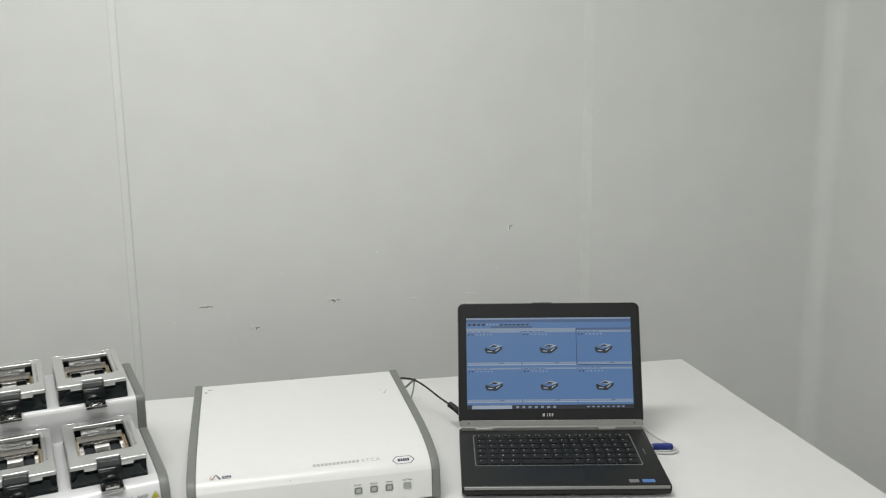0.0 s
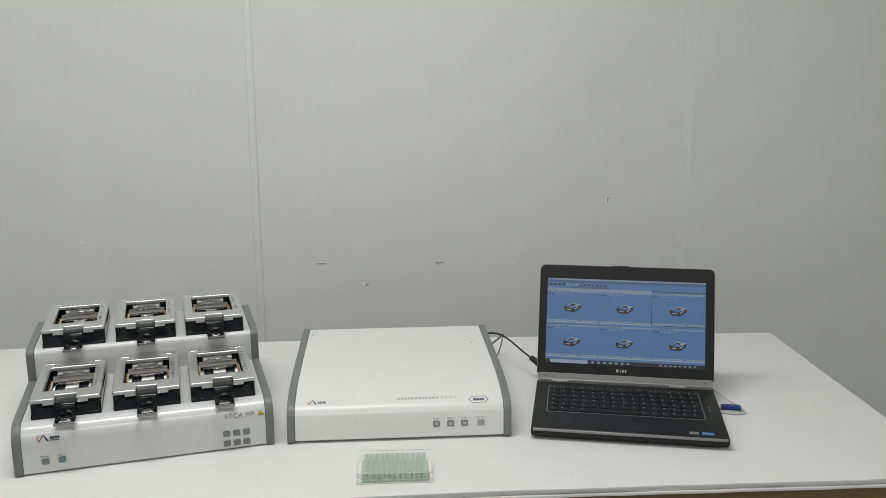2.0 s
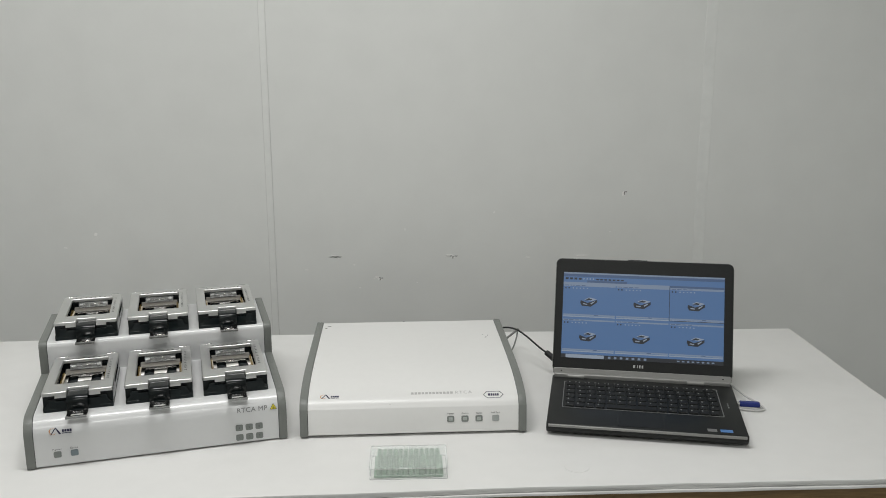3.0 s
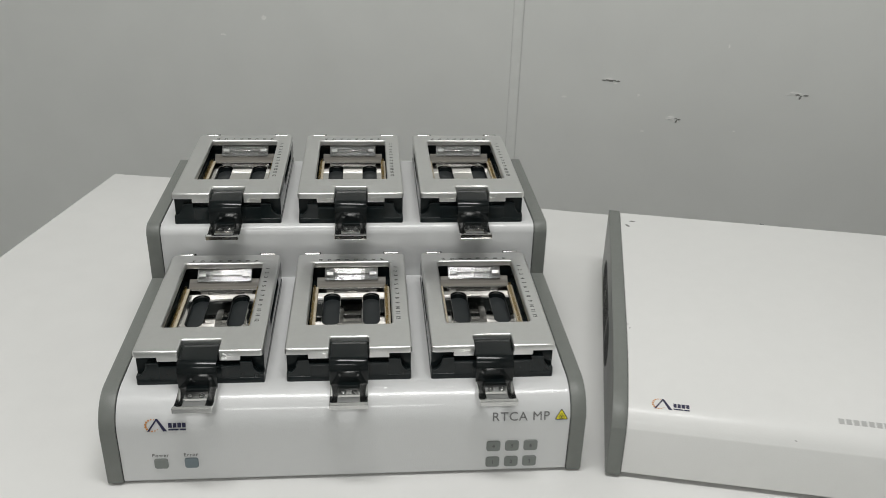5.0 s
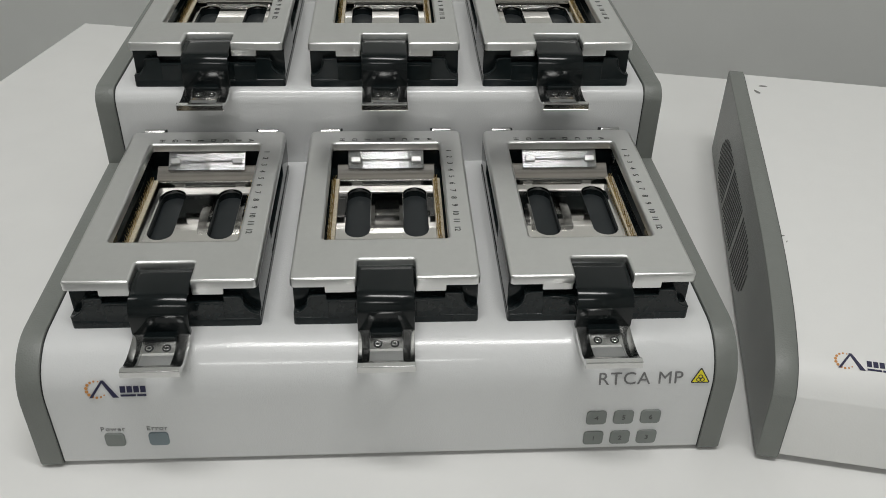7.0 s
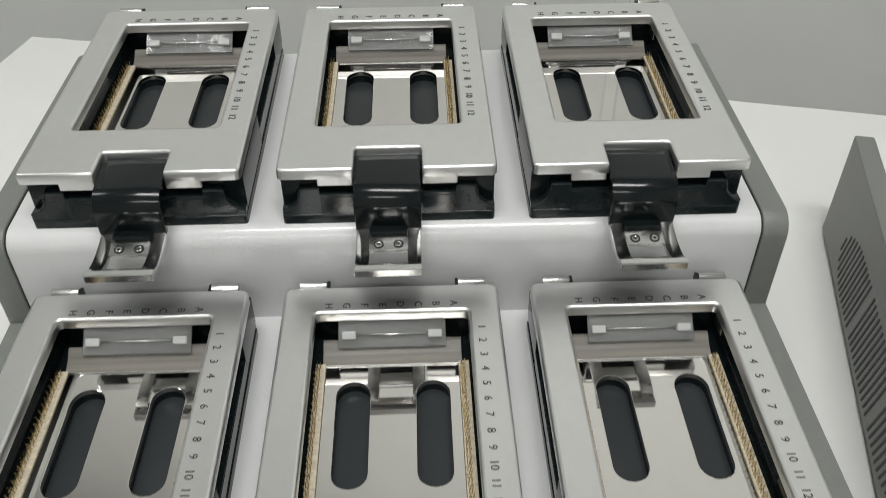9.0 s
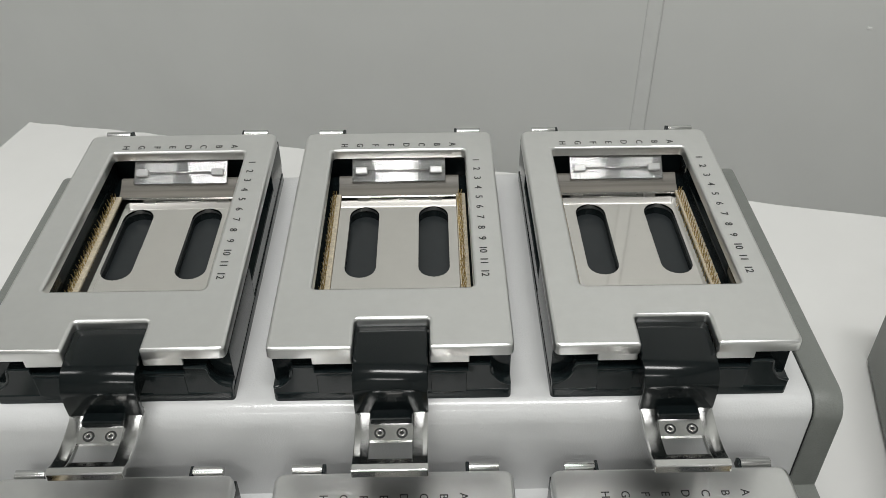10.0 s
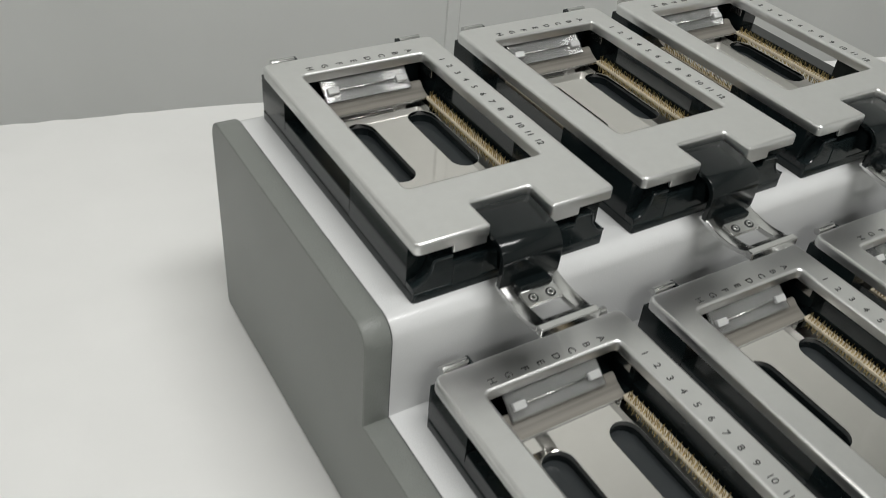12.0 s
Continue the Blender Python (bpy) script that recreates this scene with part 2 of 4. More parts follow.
# an outline in the plane of y and z, drawn out along x
SIDEWAYS = Matrix(((0, 0, 1, 0), (1, 0, 0, 0), (0, 1, 0, 0), (0, 0, 0, 1)))


def profile(points, x0, x1, r=0.0, seg=2, both=True):
    return solid([Vector(p) for p in points], (), x0, x1, r, seg, SIDEWAYS, both)


def ribbon(path, thick, x0, x1, r=0.0):
    """A bent sheet: a line in y and z with a thickness, drawn out along x."""
    pts = [Vector(p) for p in path]
    left, right = [], []
    for i, p in enumerate(pts):
        a, b = pts[max(i - 1, 0)], pts[min(i + 1, len(pts) - 1)]
        d = (b - a).normalized()
        nrm = Vector((-d.y, d.x)) * thick / 2
        left.append(p + nrm)
        right.append(p - nrm)
    return profile(right + left[::-1], x0, x1, r)


def bend(points, n=24):
    """A smooth line through the points (Catmull-Rom)."""
    pts = [Vector(p) for p in points]
    out = []
    for i in range(len(pts) - 1):
        p0, p1, p2, p3 = pts[max(i - 1, 0)], pts[i], pts[i + 1], pts[min(i + 2, len(pts) - 1)]
        for k in range(n):
            t = k / n
            out.append(0.5 * (2 * p1 + (p2 - p0) * t + (2 * p0 - 5 * p1 + 4 * p2 - p3) * t * t + (3 * p1 - p0 - 3 * p2 + p3) * t ** 3))
    return out + [pts[-1]]


def tube(points, radius, sides=10, n=12):
    bm = bmesh.new()
    line = bend(points, n)
    rings, side = [], Vector((0, 0, 1))
    for i, p in enumerate(line):
        d = (line[min(i + 1, len(line) - 1)] - line[max(i - 1, 0)]).normalized()
        u = d.cross(side)
        u = u.normalized() if u.length > 1e-3 else Vector((1, 0, 0))
        w = u.cross(d)
        rings.append([bm.verts.new(p + radius * (math.cos(2 * math.pi * k / sides) * u + math.sin(2 * math.pi * k / sides) * w)) for k in range(sides)])
    for a, b in zip(rings, rings[1:]):
        for k in range(sides):
            bm.faces.new((a[k], a[(k + 1) % sides], b[(k + 1) % sides], b[k])).smooth = True
    bm.faces.new(rings[0])
    bm.faces.new(rings[-1])
    return bm


def letters(text, size, m, spacing=1.0, align="CENTER"):
    """Words as thin raised geometry in the built-in font."""
    cu = bpy.data.curves.new("tmp_text", "FONT")
    cu.body, cu.size, cu.align_x, cu.align_y = text, size, align, "CENTER"
    cu.extrude, cu.space_character, cu.resolution_u = 0.00012, spacing, 3
    ob = bpy.data.objects.new("tmp_text", cu)
    me = bpy.data.meshes.new_from_object(ob)
    bpy.data.objects.remove(ob)
    bpy.data.curves.remove(cu)
    bm = bmesh.new()
    bm.from_mesh(me)
    bpy.data.meshes.remove(me)
    bm.transform(m)
    return bm


def bars(widths, height, gap=0.25):
    """Flat raised bars side by side, centred on x."""
    total = sum(widths) + gap * height * (len(widths) - 1)
    x, made = -total / 2, []
    for w in widths:
        made.append(block(x, x + w, -height / 2, height / 2, 0, 0.00025))
        x += w + gap * height
    return join(*made)


# ---- the room ----
def structure(name, bm, mat, label, m=None, category=""):
    return tagged(finish(name, bm, mat, None, label, m if m is not None else ROOM), category=category or name.split("_")[0], kind="structure")


structure("floor", block(LEFT_X - 0.1, RIGHT_X + 0.1, FRONT_Y - 0.1, WALL_Y + 0.1, -0.1, 0.0), FLOOR, "grey vinyl floor of the laboratory room")
structure("ceiling", block(LEFT_X - 0.1, RIGHT_X + 0.1, FRONT_Y - 0.1, WALL_Y + 0.1, CEIL, CEIL + 0.1), CEILING, "plain white ceiling over the room")
back = structure("wall_back", block(LEFT_X, RIGHT_X, WALL_Y, WALL_Y + 0.1, 0, CEIL), WALL, "light grey panel wall with sealed joints and scuffs")
right = structure("wall_right", block(RIGHT_X, RIGHT_X + 0.1, FRONT_Y, WALL_Y + 0.1, 0, CEIL), WALL, "light grey panel wall meeting the back wall")
structure("wall_left", block(LEFT_X - 0.1, LEFT_X, FRONT_Y, WALL_Y + 0.1, 0, CEIL), WALL, "light grey panel wall closing the room")
structure("wall_front", block(LEFT_X, RIGHT_X, FRONT_Y - 0.1, FRONT_Y, 0, CEIL), WALL, "light grey panel wall behind the viewer")


def joint_strip(x, wide=0.018):
    """A sealed panel joint: a slightly proud strip between two lines painted in groove shade."""
    part("panel_joint", block(x - wide / 2, x + wide / 2, WALL_Y - 0.0022, WALL_Y + 0.004, 0.0, CEIL - 0.002, 0.001), SEAM, back)
    for dx in (-wide / 2 - 0.0008, wide / 2 + 0.0008):
        part("groove", block(x + dx - 0.0007, x + dx + 0.0007, WALL_Y - 0.0008, WALL_Y + 0.004, 0.0, CEIL - 0.002), GROOVE, back)


joint_strip(0.2310)
part("panel_joint", block(1.466, 1.498, WALL_Y - 0.0010, WALL_Y + 0.004, 0.0, CEIL - 0.002, 0.0009), SEAM, back)
cove = [Vector((RIGHT_X, WALL_Y)), Vector((RIGHT_X - 0.05, WALL_Y))] + [Vector((RIGHT_X - 0.05 + 0.05 * math.sin(a), WALL_Y - 0.05 + 0.05 * math.cos(a))) for a in [math.pi / 2 * k / 10 for k in range(1, 10)]] + [Vector((RIGHT_X, WALL_Y - 0.05))]
part("corner_cove", solid(cove, (), 0.0, CEIL - 0.002), WALL, back, "rounded corner strip")


def chip(x, z, wide, high, mat, tilt=0.0):
    """A small ragged knock in the paint."""
    rnd = random.Random(int(1000 * (x + z)))
    pts = []
    for k in range(11):
        a = 2 * math.pi * k / 11
        f = rnd.uniform(0.55, 1.0)
        pts.append(Vector((wide / 2 * f * math.cos(a), high / 2 * f * math.sin(a))))
    bm = solid(pts, (), -0.0004, 0.0009)
    part("paint_chip", bm, mat, back, "chipped paint" if mat is CHIP else "bare pale scuff", pose(x, WALL_Y, z, 90, tilt, 0))


for s, z, w, h, tilt, dark in ((0.4155, 0.8700, 0.030, 0.008, 0, (0, 1, 2, 3, 4)), (0.5400, 0.8055, 0.024, 0.009, 0, (3, 4)), (0.7545, 0.8710, 0.034, 0.008, 0, (2, 4))):
    chip(s - 0.004, z + 0.0022, w * 0.7, h * 0.5, CHIP_PALE, tilt)
    for k in range(5):
        mat = CHIP if k in dark else CHIP_PALE
        chip(s + w * (k - 2) * 0.22, z - 0.0016 + 0.0011 * (k % 2), w * 0.36, h * (0.26 + 0.1 * (k % 3)), mat, tilt + 9 * (k % 2))
    if len(dark) < 5:
        chip(s + 0.006, z - 0.0055, 0.004, 0.009, CHIP, 20)
        chip(s + 0.001, z - 0.0050, 0.003, 0.008, CHIP_PALE, 10)
    chip(s + 0.009, z - 0.006, w * 0.25, h * 0.4, CHIP_PALE, tilt)
s4 = 1.2575
chip(s4, 1.054, 0.004, 0.016, CHIP)
chip(s4 + 0.005, 1.058, 0.007, 0.004, CHIP)
chip(s4 - 0.004, 1.052, 0.006, 0.02, CHIP_PALE)
for x, z, w, h in ((0.33, 0.83, 0.012, 0.004), (0.47, 0.845, 0.006, 0.006), (0.485, 0.775, 0.009, 0.004), (-0.28, 0.94, 0.012, 0.012), (-0.37, 0.9, 0.014, 0.004),
                   (0.62, 0.95, 0.004, 0.01), (0.655, 0.79, 0.006, 0.004), (0.98, 0.865, 0.02, 0.003), (1.14, 0.87, 0.05, 0.003), (1.22, 0.94, 0.006, 0.004), (0.88, 1.0, 0.005, 0.008)):
    chip(x, z, w, h, CHIP_PALE)

for lx, ly, watts in LAMPS:
    at = ROOM @ pose(lx, ly, CEIL)
    fixture = thing("ceiling_light", "white rectangular ceiling light added out of view, with a glowing diffuser", "ceiling light", at, "ceiling lights")
    part("frame", solid(rect(-LAMP_LONG / 2 - 0.03, LAMP_LONG / 2 + 0.03, -LAMP_WIDE / 2 - 0.03, LAMP_WIDE / 2 + 0.03, 0.01),
                        [rect(-LAMP_LONG / 2, LAMP_LONG / 2, -LAMP_WIDE / 2, LAMP_WIDE / 2)], -0.03, 0.0, 0.003, both=True), CEILING, fixture)
    part("diffuser", block(-LAMP_LONG / 2, LAMP_LONG / 2, -LAMP_WIDE / 2, LAMP_WIDE / 2, -0.014, -0.002), LAMPGLOW, fixture)
    la = bpy.data.lights.new("ceiling_lamp", "AREA")
    la.shape, la.size, la.size_y, la.energy, la.color = "RECTANGLE", LAMP_LONG, LAMP_WIDE, watts, (1.0, 0.995, 0.98)
    lo = new("ceiling_lamp", la)
    lo.matrix_basis = at @ pose(0, 0, -0.035)

# ---- the table and its white boards ----
TAB = pose(0, 0, 0, 0, 0, TABLE_YAW)
table = thing("table", "wooden-edged table on dark metal legs under white boards", "table", TAB)
part("tabletop", solid([Vector(p) for p in ((-0.362, -0.118), (0.85, -0.072), (1.638, -0.062), (1.628, 0.725), (-0.372, 0.695))], (), 0.7, 0.7355, 0.002, both=True), WOOD, table, "brown wood-grained tabletop edge")
part("apron", solid(rect(-0.34, 1.60, -0.075, 0.68), [rect(-0.31, 1.57, -0.045, 0.65)], 0.62, 0.7), DARKFRAME, table, "dark metal frame")
leg = part("leg", solid(rect(-0.025, 0.025, -0.025, 0.025, 0.004), (), 0.0, 0.62), DARKFRAME, table, m=pose(-0.315, -0.05, 0))
for lx, ly in ((1.575, -0.05), (-0.315, 0.655), (1.575, 0.655)):
    again(leg, pose(lx, ly, 0))


def board(name, z0, z1, grow, seed, label):
    """One layer of white board with slightly uneven edges."""
    rnd = random.Random(seed)
    corners = [(-0.368 - grow, -0.134 - grow), (0.850, -0.0850 - grow), (1.645 + grow, -0.0740 - grow), (1.640 + grow, 0.746), (0.460, 0.7440), (-0.120, 0.7285), (-0.384 - grow, 0.712)]
    pts = []
    for i, a in enumerate(corners):
        a, b = Vector(a), Vector(corners[(i + 1) % len(corners)])
        d = (b - a)
        nrm = Vector((-d.y, d.x)).normalized()
        steps = 16
        for k in range(steps):
            pts.append(a + d * (k / steps) + nrm * (rnd.uniform(-0.0012, 0.0012) if k else 0))
    bm = solid(pts, (), z0, z1, 0.0008, 2)
    return tagged(finish(name, bm, PAPER, None, label, TAB), category="board", group="white boards on the table")


board("white_board", TOP - 0.0148, TOP - 0.0104, 0.004, 3, "white board, bottom layer on the wooden table")
board("white_board", TOP - 0.0096, TOP - 0.0054, -0.001, 4, "white board, middle layer of the table covering")
top_board = board("white_board", TOP - 0.0046, TOP, 0.001, 5, "white board, top layer covering the table")
part("blister", rod(0.0215, TOP - 0.0001, TOP + 0.0006, sides=40, r=0.0006), PAPER, top_board, "faint round blister in the board", TAB.inverted() @ pose(0.914, -0.2615, 0))

# ---- the six-cradle station ----
W, DECK_FRONT, DECK_BACK = 0.4465, 0.0895, 0.1530
station = thing("cell_station", "white bench instrument with grey sides and six steel-lidded cradles", "laboratory instrument", pose(0.0005, 0, TOP))


def station_profile(grow=0.0):
    base = [(0.0015, 0.0030), (0.453, 0.0030), (0.453, DECK_BACK), (0.2400, DECK_BACK), (0.2400, DECK_FRONT), (0.0015, DECK_FRONT)]
    pts = rounded(base, [0.002, 0.004, 0.012, 0.011, 0.0, 0.032], 8)
    return shift(pts, -grow) if grow else pts


part("body", profile(station_profile(), 0.012, W - 0.012), WHITE, station, "white textured powder-coated housing")
for x0 in (0.0, W - 0.0145):
    part("side_panel", profile(shift(station_profile(), -0.0018), x0, x0 + 0.0145, 0.0012), GREY, station, "grey textured side panel")
# thin dark strips stand in for the shadow gap beside each panel
for x0 in (0.0145, W - 0.0152):
    part("seam", profile(shift(station_profile(), -0.0003), x0, x0 + 0.0007), DARK, station, "dark strip painted for the shadow gap beside the side panel")
foot = part("foot", rod(0.012, 0.0, 0.006, (0.04, 0.04)), CABLEBLACK, station)
for fx, fy in ((W - 0.08, 0), (0, 0.37), (W - 0.08, 0.37)):
    again(foot, pose(fx, fy, 0))

# one cradle: its own origin lies on the deck below the middle of the lid's front edge
LID_Z = 0.035
lid_outline = rounded([(-0.0585, 0), (-0.0178, 0), (-0.0178, 0.0200), (0.0186, 0.0200), (0.0186, 0), (0.0585, 0), (0.0585, 0.193), (-0.0585, 0.193)],
                      [0.003, 0.001, 0.002, 0.002, 0.001, 0.003, 0.005, 0.005], 3)
window = rect(-0.0407, 0.0413, 0.0428, 0.1725, 0.0025)
lid_bm = solid(lid_outline, [window], LID_Z - 0.0064, LID_Z, 0.0017, 3)
tabs = []
for sx in (-1, 1):
    tabs.append(block(min(sx * 0.0184, sx * 0.0375), max(sx * 0.0184, sx * 0.0375), 0.0006, 0.0026, LID_Z - 0.0115, LID_Z - 0.005, 0.0006))
lid_bm = join(lid_bm, *tabs)
hinge_bm = rod(0.0024, -0.0075, 0.0075, sides=16, r=0.0004)
collar_bm = block(-0.0009, 0.0009, 0.1908, 0.1993, LID_Z - 0.0062, LID_Z - 0.0012, 0.0005)

def stadium(cx, y0, y1, r, n=10):
    pts = [Vector((cx + r * math.cos(a), y0 + r + r * math.sin(a))) for a in [math.pi + math.pi * k / n for k in range(n + 1)]]
    return pts + [Vector((cx + r * math.cos(a), y1 - r + r * math.sin(a))) for a in [math.pi * k / n for k in range(n + 1)]]


HW = 0.0580


def base_outline():
    return [Vector(p) for p in ((-HW, 0.0085), (-0.0188, 0.0085), (-0.0188, 0.016), (0.0188, 0.016), (0.0188, 0.0085), (HW, 0.0085), (HW, 0.071), (0.0445, 0.071),
                                (0.0445, 0.033), (-0.0445, 0.033), (-0.0445, 0.071), (-HW, 0.071))]


def front_plate():
    """The proud front of a cradle, scooped out at both upper corners."""
    scoop = [Vector((HW + 0.0105 * math.cos(a), 0.0215 + 0.0140 * math.sin(a))) for a in [radians(270 - 90 * k / 8) for k in range(9)]]
    half = scoop + [Vector((0.0366, 0.0215)), Vector((0.0366, 0.0178))]
    bm = solid([Vector((-HW, 0.0004)), Vector((HW, 0.0004))] + half + [Vector((-p.x, p.y)) for p in half[::-1]], (), -0.0088, -0.0012, 0.0006, 2, None, True)
    bmesh.ops.transform(bm, matrix=Matrix.Rotation(radians(90), 4, "X"), verts=bm.verts)
    return bm


back_outline = [Vector(p) for p in ((HW, 0.159), (HW, 0.194), (-HW, 0.194), (-HW, 0.159), (-0.0445, 0.159), (-0.0445, 0.182), (0.0445, 0.182), (0.0445, 0.159))]
cradle_base = join(
    solid(rect(-HW - 0.0003, HW + 0.0003, 0.0008, 0.1946, 0.002), (), -0.0018, 0.0042, 0.0008),
    solid(rect(-HW + 0.0003, HW - 0.0003, 0.0325, 0.194), [stadium(-0.0201, 0.0764, 0.1435, 0.0092), stadium(0.0212, 0.0764, 0.1435, 0.0092)], 0.0040, 0.0095),
    solid(base_outline(), (), 0.0040, LID_Z - 0.0068, 0.0006, 2),
    solid(back_outline, (), 0.0090, LID_Z - 0.0068, 0.0005, 2),
    block(-HW, -0.0447, 0.0712, 0.1588, 0.0060, 0.0150, 0.0005), block(0.0447, HW, 0.0712, 0.1588, 0.0060, 0.0150, 0.0005),
    front_plate())
panel_bm = block(-0.0086, 0.0086, 0.0008, 0.0020, 0.0030, 0.0160, 0.0003)


tray_bm = solid(rect(-0.0355, 0.0355, 0.034, 0.1550, 0.001), [stadium(-0.0201, 0.0770, 0.1429, 0.0087), stadium(0.0212, 0.0770, 0.1429, 0.0087)], 0.0096, 0.0125, 0.0003, 2)
# backing plate added so that the clear clip reads lighter
clip_back_bm = ribbon([(0.1636, 0.0172), (0.1775, 0.0280)], 0.0009, -0.0287, 0.0287, 0.0002)
ramp_bm = profile([(0.1545, 0.0097), (0.1680, 0.0097), (0.1680, 0.0185), (0.1660, 0.0185), (0.1625, 0.0158), (0.1585, 0.0140), (0.1545, 0.0129)], -0.0372, 0.0372)
clip_bm = ribbon([(0.1622, 0.0180), (0.1660, 0.0208), (0.1765, 0.0290)], 0.0011, -0.0290, 0.0290, 0.0003)
peg_bm = block(-0.0038, 0.0038, -0.0022, 0.0022, -0.0014, 0.0016, 0.0007)
rod_bm = rod(0.0005, -0.019, 0.019, sides=8)
strip_bm = block(-0.0027, 0.0027, 0.0455, 0.1555, 0.0096, 0.0135, 0.0004)


def pins_mesh():
    bm = bmesh.new()
    rnd = random.Random(11)
    for row in (-0.0017, -0.0003):
        for k in range(52):
            y = 0.0470 + k * 0.00207
            lean = rnd.uniform(0.0002, 0.0011) * (1 if k % 2 else -1)
            ring = [bm.verts.new((row + dx, y + dy, 0.0133)) for dx, dy in ((-0.00024, -0.00024), (0.00024, -0.00024), (0.00024, 0.00024), (-0.00024, 0.00024))]
            top = [bm.verts.new((row + dx * 0.7 + lean, y + dy * 0.7, 0.0180)) for dx, dy in ((-0.00024, -0.00024), (0.00024, -0.00024), (0.00024, 0.00024), (-0.00024, 0.00024))]
            for i in range(4):
                j = (i + 1) % 4
                bm.faces.new((ring[i], ring[j], top[j], top[i]))
            bm.faces.new(top)
    return bm


latch_line = [Vector(p) for p in ((0.0204, 0.0222), (0.0202, 0.0262), (0.0192, 0.0281), (0.0175, 0.0288), (0.0140, 0.0287), (0.0020, 0.0279))]
latch_line += [Vector((-0.0030 + 0.0092 * math.cos(a), 0.0181 + 0.0092 * math.sin(a))) for a in [radians(90 + 9 * k) for k in range(11)]]
latch_line += [Vector((-0.0122, 0.0120)), Vector((-0.0119, 0.0070)), Vector((-0.0114, 0.0036))]
latch_bm = ribbon([(p.x, p.y) for p in latch_line], 0.0036, -0.0176, 0.0176, 0.0006)
latch_foot_bm = block(-0.0098, 0.0098, -0.0196, -0.005, 0.0010, 0.0070, 0.001)
latch_core_bm = profile(rounded([(0.0185, 0.0215), (0.0180, 0.0255), (0.004, 0.0252), (-0.0055, 0.0232), (-0.008, 0.012), (0.004, 0.012), (0.005, 0.0215)], 0.001), -0.0165, 0.0165)

rail_line = [(p.x, p.y) for p in bend([Vector((-0.0085, 0.0046)), Vector((-0.0165, 0.0022)), Vector((-0.028, 0.0008)), Vector((-0.038, 0.0016)), Vector((-0.0445, 0.0040))], 6)]
clasp_bm = join(ribbon(rail_line, 0.0032, -0.0172, -0.0100, 0.0004), ribbon(rail_line, 0.0032, 0.0100, 0.0172, 0.0004),
                ribbon([(-0.0195, 0.0030), (-0.0280, 0.0014)], 0.0024, -0.0102, 0.0102, 0.0003),
                block(-0.0172, 0.0174, -0.0484, -0.0440, 0.0014, 0.0064, 0.0006),
                ribbon([(-0.0395, 0.0014), (-0.0445, 0.0040)], 0.0026, -0.0102, 0.0102, 0.0003))


def screw_mesh():
    ring = lambda r, n=16: [Vector((r * math.cos(2 * math.pi * k / n), r * math.sin(2 * math.pi * k / n))) for k in range(n)]
    return solid(ring(0.0019), [ring(0.0009)], 0.0, 0.0004, 0.0002)


def lid_marks(base):
    """Engraved letters along the back of the lid and numbers down its side."""
    for k, ch in enumerate("HGFEDCBA"):
        part("letter", letters(ch, 0.0058, Matrix.Identity(4)), INKDARK, base, "engraved row letter", pose(-0.0338 + k * 0.00962, 0.1776, LID_Z + 0.00008, 0, 0, -90))
    for k in range(12):
        part("numeral", letters(str(k + 1), 0.0058, Matrix.Identity(4)), INKDARK, base, "engraved column number", pose(0.0474, 0.1592 - k * 0.00967, LID_Z + 0.00008, 0, 0, -90))


